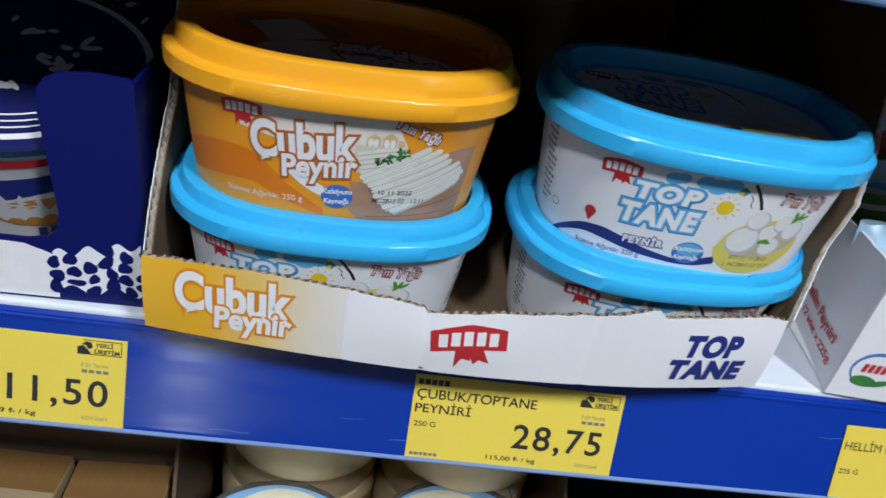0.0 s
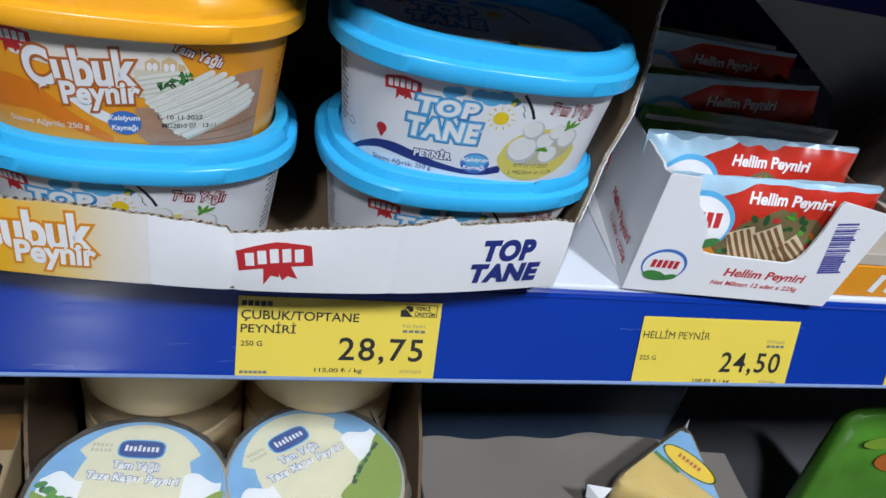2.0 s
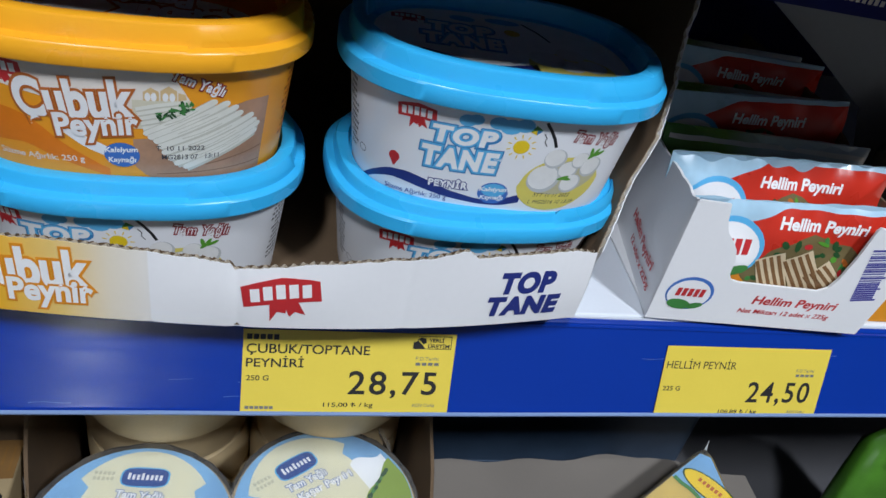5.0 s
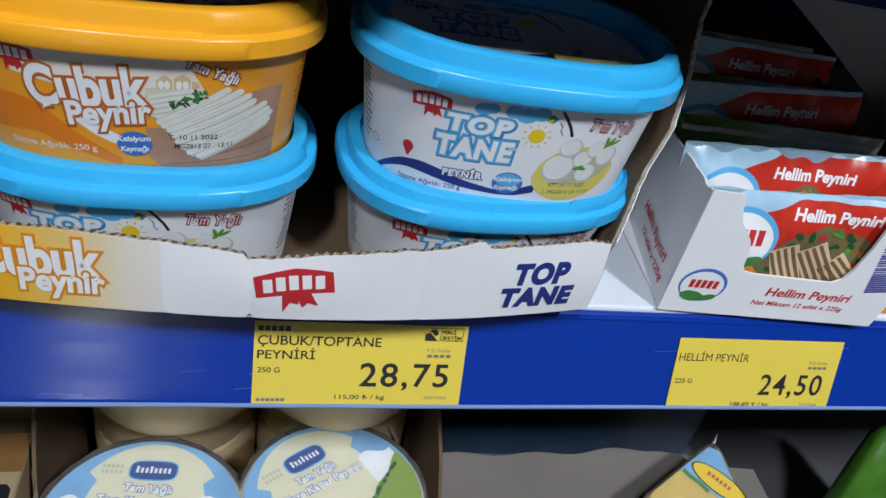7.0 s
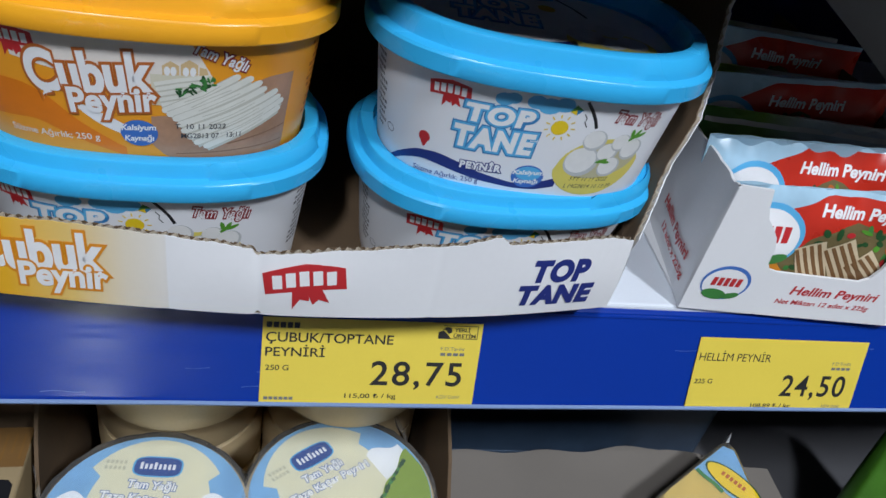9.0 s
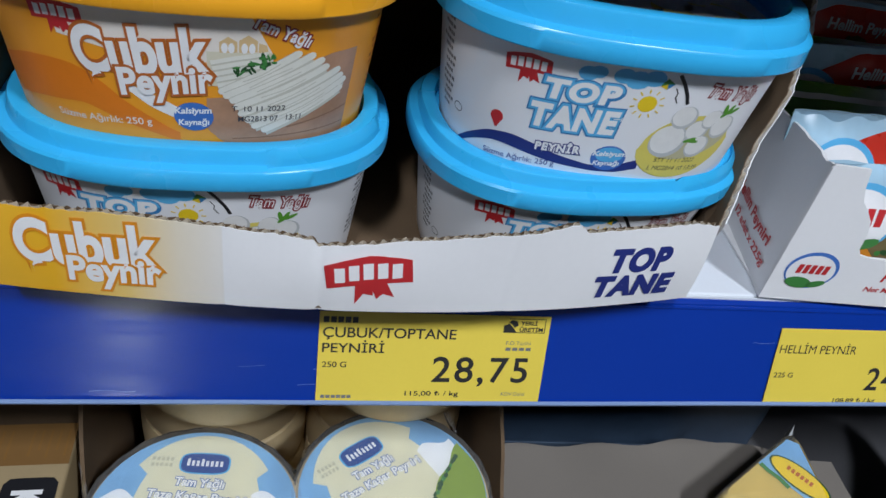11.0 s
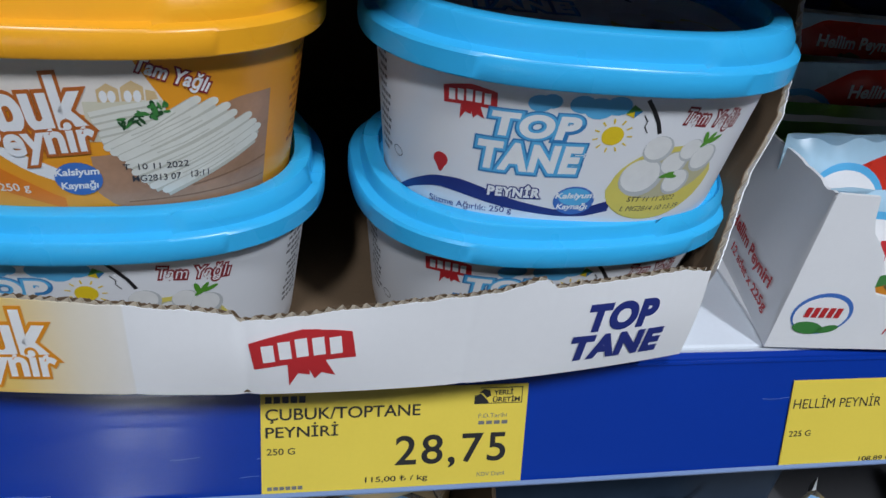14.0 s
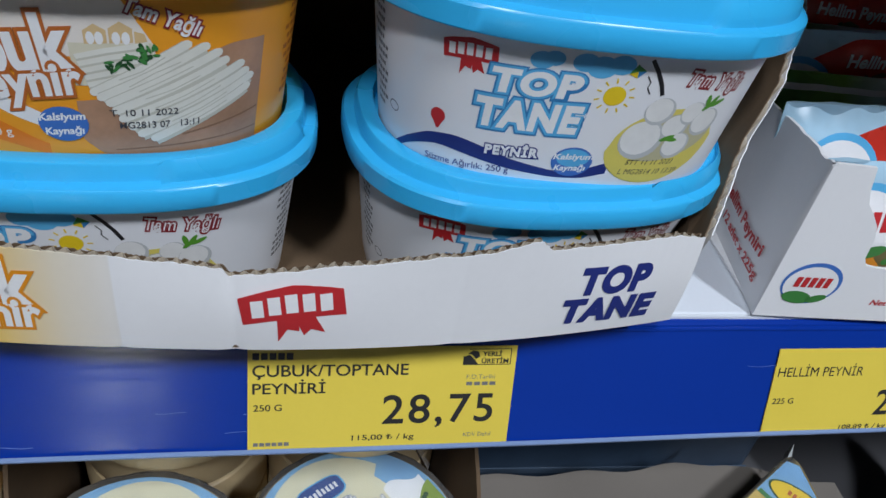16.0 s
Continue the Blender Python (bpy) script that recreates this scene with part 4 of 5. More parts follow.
for i in range(40):
    y = 0.0004 + 0.20 * (i / 39) ** 1.3
    top = curve_at([(0, 0.0608), (0.027, 0.0592), (0.060, 0.0556), (0.2, 0.045)], y) + rng.uniform(-0.0006, 0.0006)
    x = 0.10 * y + 0.004 * math.sin(y * 20) * 0.3
    cols.append([(x - 0.0045 * math.sin(math.pi * q) * math.exp(-((y - 0.02) / 0.02) ** 2) * 0.5, y, 0.0006 + (top - 0.0006) * q) for q in (0, .25, .5, .75, 1)])


def double(cols, d):
    w = len(cols[0])
    v = [p for c in cols for p in c]
    f = [(i * w + r, (i + 1) * w + r, (i + 1) * w + r + 1, i * w + r + 1) for i in range(len(cols) - 1) for r in range(w - 1)]
    k = len(v)
    v += [(p[0] + d[0], p[1] + d[1], p[2] + d[2]) for p in v]
    f += [tuple(j + k for j in q[::-1]) for q in f]
    for i in range(len(cols) - 1):
        a, b = i * w + w - 1, (i + 1) * w + w - 1
        f += [(a, b, b + k, a + k), (i * w, i * w + k, (i + 1) * w + k, (i + 1) * w)]
    return v, f


hside = part("side_panel", double(cols, (0.0012, 0, 0)), WHITEBOARD, hell, smooth=True)
cols2 = []
for i in range(30):
    y = 0.0004 + 0.20 * i / 29
    top = curve_at([(0, 0.053), (0.045, 0.052), (0.10, 0.068), (0.17, 0.07), (0.2, 0.07)], y) + rng.uniform(-0.0005, 0.0005)
    cols2.append([(L + 0.0085 * q * (1 - y / 0.2) + 0.03 * y, y, 0.0006 + (top - 0.0006) * q) for q in (0, .5, 1)])
part("side_panel", double(cols2, (-0.0012, 0, 0)), KRAFT, hell, smooth=True)
part("floor_panel", box_geo(0.0016, L, 0.0014, 0.2, 0.0004, 0.0014), WHITEBOARD, hell)
part("back_panel", box_geo(0.020, L + 0.006, 0.2, 0.2014, 0.0006, 0.05), WHITEBOARD, hell)


def on_hell(u, v, lift):
    return (u, -0.00005 - lift, v)


def brand_oval(place, cu, cv, w, h, lift, parent, ringmat=None):
    """An oval mark: a ring, white field, red bars and two green fields."""
    printed("mark_ring", disc(cu, cv, w / 2, h / 2, 32, 2), place, lift, ringmat or BADGEBLUE, parent)
    printed("mark_field", disc(cu - w * .01, cv - h * 0.03, w * 0.45, h * 0.44, 32, 2), place, lift + 0.0001, WHITE, parent)
    printed("mark_green", merged(disc(cu - w * .14, cv - h * .34, w * .26, h * .15, 18, 1, -8), disc(cu + w * .20, cv - h * .36, w * .18, h * .09, 14, 1, 16)), place, lift + 0.0002, GREEN, parent)
    printed("mark_bars", merged(*[poly([(cu - w * .30 + w * .125 * i, cv - h * .08), (cu - w * .21 + w * .125 * i, cv - h * .08), (cu - w * .19 + w * .125 * i, cv + h * .16), (cu - w * .28 + w * .125 * i, cv + h * .16)]) for i in range(5)]), place, lift + 0.0003, RED, parent)


brand_oval(on_hell, 0.0150, 0.0158, 0.0215, 0.0175, 0.0001, hfront)
printed("text_print", merged(words("Hellim Peyniri", 0.0450, 0.0860, 0.0116, 0.0176, 0.025, 0.15), words("Net Miktarı 12 adet x 225g", 0.0405, 0.0850, 0.0070, 0.0103, 0.02, 0.15)), on_hell, 0.0001, RED, hfront)
printed("barcode_print", merged(*[moved(flat(-0.0058, 0.0058 - (0.0014 if i % 5 else 0), i * 0.00122, i * 0.00122 + rng.choice((0.0004, 0.0007, 0.0010)), 1, 1), 0.0958, 0.0200, 8) for i in range(23)]), on_hell, 0.0001, ink("barcode_blue", (0.05, 0.05, 0.30)), hfront)


def on_hside(u, v, lift):
    return (0.10 * u - 0.0004 - lift - 0.0045 * 0.5 * math.sin(math.pi * v / 0.065) * math.exp(-((u - 0.02) / 0.02) ** 2) + 0.0012 * math.sin(u * 20), u, v)


printed("text_print", merged(moved(words("Hellim Peyniri", -0.054, -0.009, 0.0165, 0.0235, 0.03, 0.1), 0, 0, 0, -1), moved(words("12 adet x 225g", -0.046, -0.007, 0.0085, 0.0138, 0.03, 0.1), 0, 0, 0, -1)), on_hside, 0.0002, RED, hside)


def cheese_pack(m, label, flip=False, w=0.105, h=0.086, fold=0.0):
    """fold: how far the upper edge is folded away, so that the print sits higher."""
    top = h + fold
    pk = thing("cheese_pack", m, label, "cheese pack", "cheese packs in the white carton")
    rr = random.Random(int(m.translation.y * 1e4))
    ph = rr.uniform(0, 6)

    def face(u, v):
        e = min(u, w - u, v, h - v)
        puff = 0.0055 * (1 - math.exp(-max(e, 0) / 0.010))
        crimp = 0.0006 * math.sin(u * 420 + ph) * math.exp(-((h - v) / 0.008) ** 2) + 0.0005 * math.sin(u * 160 + v * 190 + ph) + 0.0004 * math.sin(u * 90 - v * 240)
        return puff + crimp + 0.002 * math.sin(u * 32 + ph) * math.exp(-((h - v) / 0.02) ** 2)

    def on(u, v, lift):
        return (u, -face(u, v) - lift * 0.8 - 0.0001, v)
    CURVED[on] = (0.0012, 0.0012)
    nx_, nz_ = 80, 56
    fr = [(w * i / nx_, -face(w * i / nx_, h * j / nz_), h * j / nz_) for i in range(nx_ + 1) for j in range(nz_ + 1)]
    bk = [(x, 0.6 * -y + 0.0006, z) for x, y, z in fr]
    W = nz_ + 1
    fa = [(i * W + j, (i + 1) * W + j, (i + 1) * W + j + 1, i * W + j + 1) for i in range(nx_) for j in range(nz_)]
    K = len(fr)
    rim = [i * W for i in range(nx_ + 1)] + [nx_ * W + j for j in range(1, W)] + [i * W + nz_ for i in range(nx_ - 1, -1, -1)] + [j for j in range(nz_ - 1, 0, -1)]
    faces = fa + [tuple(q + K for q in f[::-1]) for f in fa] + [(rim[i], rim[i - 1], rim[i - 1] + K, rim[i] + K) for i in range(len(rim))]
    body = part("pouch", (fr + bk, faces), POUCHBACK if flip else POUCH, pk, smooth=True)
    if flip:
        printed("seam_print", flat(0.002, w - 0.002, h - 0.0062, h - 0.0040, 30, 1), on, 0.0003, CREAM, body, "pale crimped seam")
        printed("word_bars", merged(*[flat(0.010 + 0.0048 * i, 0.0135 + 0.0048 * i, h - 0.022 - 0.006 * j, h - 0.0185 - 0.006 * j, 2, 1) for i in range(6) for j in range(3)]), on, 0.0003, CREAM, body)
        return pk

    def put(name, shape, lift, material):
        printed(name, shape, on, lift, material, body)
    put("red_print", band(0.0, w, lambda u: 0.018 + 0.10 * u, lambda u: h - 0.002 - 0.45 * max(0, 0.046 - u), 40, 14), 0.0002, PACKRED)
    put("orange_print", band(0.0, w, lambda u: 0.014 + 0.10 * u, lambda u: 0.018 + 0.10 * u, 40, 2), 0.0002, ink("pack_orange", (0.75, 0.28, 0.03)))
    put("green_print", band(0.0, w, lambda u: 0.003, lambda u: 0.014 + 0.10 * u, 40, 12), 0.0002, ink("pack_lime", (0.42, 0.50, 0.16)))
    brand_oval(on, 0.0230, top - 0.0245, 0.032, 0.028, 0.0004, body, SKY)
    put("text_print", words("Hellim Peyniri", 0.0430, 0.0815, top - 0.0160, top - 0.0092, 0.035, 0.12), 0.0004, WHITE)
    # picture of grilled slices on salad
    put("salad_print", disc(0.060, top - 0.036, 0.026, 0.0185, 34, 4, 10, lambda a: 1 + 0.06 * math.sin(5 * a) + 0.05 * math.sin(9 * a + 1)), 0.0003, ink("salad_brown", (0.16, 0.12, 0.05)))
    for i in range(40):
        a, q = rr.uniform(0, 6.28), rr.uniform(0.55, 1.0)
        put("leaf_print", disc(0.060 + 0.0245 * q * math.cos(a), top - 0.035 + 0.0175 * q * math.sin(a), rr.uniform(0.0012, 0.0034), rr.uniform(0.0008, 0.0016), 8, 1, rr.uniform(0, 180)), 0.00042 + i * 0.000004, rr.choice((LEAF, GREEN, RED, DARKGREEN, RUST, DARKGREEN)))
    for cx, cz, t in ((0.0475, top - 0.0385, -68), (0.0610, top - 0.0365, -60), (0.0735, top - 0.0410, -48)):
        rect = band(-0.0125, 0.0125, lambda u: -0.0064, lambda u: 0.0064, 8, 4)
        put("slice_print", moved(rect, cx, cz, t), 0.00065, ink("grilled", (0.62, 0.50, 0.33)))
        put("grill_mark", moved(merged(*[band(-0.0118, 0.0118, lambda u, q=i: -0.0052 + 0.0030 * q + 0.10 * u, lambda u, q=i: -0.0036 + 0.0030 * q + 0.10 * u, 8, 1) for i in range(4)]), cx, cz, t), 0.00072, ink("grill_brown", (0.20, 0.10, 0.04)))
    return pk


PACKRED = mat("red_pack_film", (0.56, 0.030, 0.015), 0.28, vary=0.08, scale=60, bump=0.1, fine=200, coat=0.15)
POUCH = mat("pale_blue_pack_film", (0.40, 0.60, 0.74), 0.28, vary=0.1, scale=50, bump=0.1, fine=200, coat=0.15)
POUCHBACK = ramped(mat("green_pack_film", (0.1, 0.2, 0.05), 0.3, vary=0.1, scale=50, bump=0.1, fine=200, coat=0.1), "X", [(0.0, (0.05, 0.17, 0.03)), (0.03, (0.20, 0.33, 0.05)), (0.05, (0.55, 0.57, 0.55)), (0.11, (0.52, 0.55, 0.57))])
cheese_pack(HM @ pose(0.0050, 0.0085, 0.0016, -4, -3.5, -1), "red and pale blue pack of grilling cheese, crumpled upper edge", h=0.0540, fold=0.0040)
cheese_pack(HM @ pose(0.0060, 0.0300, 0.0016, -7, -2.5, 0), "red and pale blue pack of grilling cheese, standing upright", h=0.0615, fold=0.0016)
cheese_pack(HM @ pose(0.0085, 0.0530, 0.0016, -8, 0.0, 0), "green backed plastic cheese pack with a clear margin", True, h=0.0635)
cheese_pack(HM @ pose(0.0095, 0.0740, 0.0016, -8, -3.5, 1), "red and pale blue pack of grilling cheese, deep in carton", h=0.0700, fold=0.0015)
cheese_pack(HM @ pose(0.0125, 0.0990, 0.0016, -8, -1.0, -1), "green backed plastic cheese pack with a clear margin", True, h=0.0660)
cheese_pack(HM @ pose(0.0135, 0.1180, 0.0016, -8, 0.5, 0), "red and pale blue pack of grilling cheese, deep in carton", h=0.0790, fold=0.0015)
cheese_pack(HM @ pose(0.0165, 0.1450, 0.0016, -8, 0.5, 0), "green backed plastic cheese pack with a clear margin", True, h=0.0740)

# ---- deep blue carton with cups ----
BM = pose(-0.1040, 0.0080, SHELF, 0, 0, 1.5)
blue = thing("display_carton", BM, "deep blue carton with a white net print, open in front", "carton")
out = [(-0.150, 0.0006), (0.0, 0.0006), (0.0, 0.0890), (-0.0020, 0.0900), (-0.0120, 0.0905), (-0.0220, 0.0895), (-0.0270, 0.0870), (-0.0298, 0.0830), (-0.0305, 0.0760), (-0.0290, 0.0560), (-0.0278, 0.0380), (-0.0290, 0.0310), (-0.0330, 0.0275), (-0.0400, 0.0262), (-0.150, 0.0255)]
bfront = part("front_panel", slab(out, 0.0, 0.0014), BLUECARD, blue)
part("side_panel", box_geo(-0.0014, 0.0, 0.0016, 0.245, 0.0006, 0.0885), BLUECARD, blue)
part("side_panel", box_geo(-0.150, -0.1486, 0.0016, 0.245, 0.0006, 0.0885), BLUECARD, blue)
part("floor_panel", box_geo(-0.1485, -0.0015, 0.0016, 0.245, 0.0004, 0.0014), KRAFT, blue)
part("back_panel", box_geo(-0.1485, -0.0015, 0.245, 0.2464, 0.0006, 0.12), BLUECARD, blue)


def on_blue(u, v, lift):
    return (u, -0.00005 - lift, v)


printed("white_print", band(-0.149, -0.0310, lambda u: 0.0014, lambda u: 0.0245 - 0.004 * math.exp(-((u + 0.031) / 0.006) ** 2), 24), on_blue, 0.0001, WHITE, bfront)
net = random.Random(21)
spots = [(-0.0310 + 0.0062 * i + net.uniform(-0.001, 0.001), 0.0065 + 0.0052 * j + 0.0026 * (i % 2) + net.uniform(-0.0008, 0.0008)) for i in range(6) for j in range(4) if j * 0.0052 < 0.0125 + 0.0013 * i]
printed("net_print", band(-0.0315, -0.0010, lambda u: 0.0052 + 0.0022 * math.sin(u * 420) + 0.05 * (u + 0.03), lambda u: 0.0215 + 0.0018 * math.sin(u * 620 + 1) + 0.22 * (u + 0.03), 50, 4), on_blue, 0.0001, WHITE, bfront)
for cu, cv in spots:
    k1, k2 = net.uniform(0, 6), net.uniform(0.10, 0.25)
    printed("net_hole", disc(cu, cv, net.uniform(0.0024, 0.0036), net.uniform(0.0017, 0.0025), 14, 1, net.uniform(0, 90), lambda a: 1 + k2 * math.sin(2 * a + k1) + 0.1 * math.sin(3 * a)), on_blue, 0.0002, BLUECARD, bfront)


def cup(m, label, big=1.5):
    c = thing("dessert_cup", m, label, "cup", "cups in the blue carton")
    n = 48

    def ring(r, z):
        return [(r * math.cos(2 * math.pi * i / n), r * math.sin(2 * math.pi * i / n), z) for i in range(n)]
    prof = [(0.0250 * big, 0.001), (0.0262 * big, 0.0), (0.0275 * big, 0.0012), (0.030 * big, 0.022), (0.0328 * big, 0.058), (0.0332 * big, 0.0595)]
    body = part("body", loft([ring(*p) for p in prof]), CUPWHITE, c, smooth=True)
    rim = part("lid", loft([ring(p[0] * big, p[1]) for p in [(0.0332, 0.0585), (0.0352, 0.0588), (0.0356, 0.0598), (0.0352, 0.0610), (0.0338, 0.0616), (0.031, 0.0612), (0.020, 0.0611)]]), FOIL, c, "navy foil lid with a white rim", smooth=True)

    def on(u, v, lift):
        r = big * (0.0275 + (0.0328 - 0.0275) * v / 0.058) + 0.0004 + lift
        a = u / (0.031 * big) - math.pi / 2
        return (r * math.cos(a), r * math.sin(a), v)

    def put(name, shape, lift, material):
        printed(name, shape, on, lift, material, body)
    put("blue_print", band(-0.05, 0.05, lambda u: 0.0537, lambda u: 0.0578, 50), 0.0001, DEEPSKY)
    put("red_print", band(-0.03, 0.03, lambda u: 0.0480, lambda u: 0.0517, 40), 0.0002, RED)
    put("navy_print", band(-0.05, 0.05, lambda u: 0.0315 + 0.002 * math.sin(u * 120), lambda u: 0.0420 + 0.001 * math.sin(u * 90), 50), 0.0001, NAVY)
    put("caramel_print", disc(0.010, 0.0225, 0.022, 0.0080, 26, 4), 0.0002, ink("caramel", (0.52, 0.24, 0.06)))
    put("caramel_light", ribbon([(0.006, 0.0255), (0.014, 0.0240), (0.022, 0.0236)], 0.0014), 0.0003, CREAM)
    put("word_bars", merged(*[flat(0.004 + 0.0045 * i, 0.0072 + 0.0045 * i, 0.008, 0.0135, 2, 1) for i in range(5)]), 0.0003, NAVY)
    put("red_print", band(-0.02, 0.03, lambda u: 0.002, lambda u: 0.0042, 30), 0.0002, RED)

    def onl(u, v, lift):
        return (u * big, v * big, 0.0615 + lift)
    white = [(0.0318 * math.cos(a), 0.0318 * math.sin(a)) for a in np.linspace(0, 2 * math.pi, 49)]
    printed("rim_print", ribbon(white, 0.0020), onl, 0.0002, WHITE, rim)
    for r0 in (0.0285, 0.0262, 0.0238):
        printed("rim_print", ribbon([(r0 * math.cos(a), r0 * math.sin(a)) for a in np.linspace(2.2, 5.4, 30)], 0.0006), onl, 0.0002, WHITE, rim)
    for i in range(30):
        a, q = net.uniform(0, 6.28), net.uniform(0.006, 0.021)
        printed("net_print", disc(q * math.cos(a), q * math.sin(a), net.uniform(0.0012, 0.0030), net.uniform(0.0007, 0.0014), 10, 1, net.uniform(0, 180)), onl, 0.0002 + 0.00001 * i, WHITE, rim)
    return c


CUPWHITE = mat("cup_white", (0.72, 0.73, 0.76), 0.35, vary=0.04, scale=40)
FOIL = mat("navy_foil", (0.012, 0.016, 0.10), 0.3, vary=0.1, scale=60, bump=0.1, fine=200)
for cx, cy, cz, t in ((-0.064, 0.066, 0.0125, 14), (-0.066, 0.136, 0.0120, 13), (-0.066, 0.198, 0.0060, 6)):
    cup(BM @ pose(cx, cy, cz, t, 0, 18), "dessert cup with navy foil lid leaning in the blue carton")

# ---- further along the shelf: orange carton and a white carton with bagged food ----
OM = pose(0.2790, 0.0060, SHELF, 0, 0, 0)
oc = thing("food_carton", OM, "orange carton with a pale upper side", "carton")
ob_ = part("body", box_geo(0, 0.16, 0.0, 0.060, 0.0004, 0.0190, 0.0006), mat("orange_card", (0.78, 0.30, 0.015), 0.4, vary=0.05, scale=30, bump=0.05), oc)
part("top", box_geo(0.0003, 0.1597, 0.0003, 0.0597, 0.0192, 0.0262, 0.0006), mat("beige_card", (0.50, 0.44, 0.36), 0.5, vary=0.05, scale=30), oc, "pale beige upper flap")
printed("word_bars", merged(*[moved(flat(0, 0.004, 0, 0.011, 1, 1), 0.022 + 0.009 * i, 0.004, -14) for i in range(4)]), lambda u, v, q: (u, -0.0001 - q, v), 0.0001, WHITE, ob_)
WM = pose(0.343, 0.151, SHELF, 0, 0, -10)
wc = thing("food_carton", WM, "white carton torn aslant, with a navy upper band", "carton")
# the grey of this white carton's back card stands in for shade
part("back_panel", slab([(0.030, 0.0006), (0.30, 0.0006), (0.30, 0.1050), (-0.0690, 0.0995), (-0.0289, 0.0744), (0.0097, 0.0485)], 0, 0.0014), mat("shade_grey_card", (0.25, 0.25, 0.26), 0.6, vary=0.08, scale=25, bump=0.1, fine=300), wc, "back card, its shade put into a grey colour")
wband = part("upper_band", slab([(-0.0760, 0.0992), (0.30, 0.1054), (0.30, 0.1255), (-0.0800, 0.1195)], -0.0004, 0.0016), BLUECARD, wc, "navy band with pale marks")
for k in range(7):
    printed("word_bar", flat(-0.0320 + 0.0036 * k, -0.0296 + 0.0036 * k, 0.1075, 0.1105 + 0.0008 * (k % 3), 1, 1), lambda u, v, q: (u, -0.0008 - q, v), 0.0001, CREAM, wband)
part("side_panel", box_geo(0.3002, 0.3016, -0.13, 0.0014, 0.0006, 0.105), WHITEBOARD, wc)
part("floor_panel", box_geo(0.025, 0.30, -0.13, -0.0005, 0.0004, 0.0014), KRAFT, wc)


def bag(m, label, w, d, h, filling, seed):
    """A gathered plastic bag: a lumpy pillow with pleats."""
    b = thing("food_bag", m, label, "food bag")
    rr = random.Random(seed)
    p1, p2 = rr.uniform(0, 6), rr.uniform(0, 6)

    def skin(scale, lumps):
        rings = []
        for i in range(1, 20):
            t = math.pi * i / 20
            ring = []
            for j in range(48):
                a = 2 * math.pi * j / 48
                f = scale * (1 + lumps * math.sin(3 * a + p1) * math.sin(2 * t + p2) + lumps * 0.6 * math.sin(7 * a + 4 * t) + lumps * 0.4 * math.sin(15 * a + p2))
                ring.append((w / 2 * f * math.sin(t) ** 0.7 * math.cos(a), d / 2 * f * math.sin(t) ** 0.7 * math.sin(a), h / 2 * (1 - math.cos(t))))
            rings.append(ring)
        return loft(rings)
    part("contents", skin(0.93, 0.08), filling, b, smooth=True)
    part("film", skin(1.0, 0.05), FILM, b, "clear crinkled film", smooth=True)
    return b


bag(pose(0.372, 0.082, SHELF + 0.0016, 0, 0, 20), "clear bag of brown food in a white carton", 0.095, 0.075, 0.066, mat("brown_food", (0.22, 0.09, 0.03), 0.6, vary=0.4, scale=120, bump=0.5, fine=400), 3)
bag(pose(0.425, 0.100, SHELF + 0.0016, 0, 0, 4), "clear bag of pale food in a white carton", 0.10, 0.070, 0.088, mat("pale_food", (0.45, 0.43, 0.40), 0.6, vary=0.2, scale=90, bump=0.4, fine=300), 5)
NB = thing("food_carton", pose(0.22, 0.34, SHELF), "dark navy carton at the back of the shelf", "carton")
part("body", box_geo(0, 0.40, 0, 0.12, 0.0004, 0.104, 0.0008), BLUECARD, NB)
part("lid", box_geo(-0.0015, 0.4015, -0.0015, 0.1215, 0.1042, 0.13, 0.0008), BLUECARD, NB)

# ---- lower shelf ----
LOW = 0.870


def ringpts(r, z, n=72, cx=0.0, cy=0.0):
    return [(cx + r * math.cos(2 * math.pi * i / n), cy + r * math.sin(2 * math.pi * i / n), z) for i in range(n)]


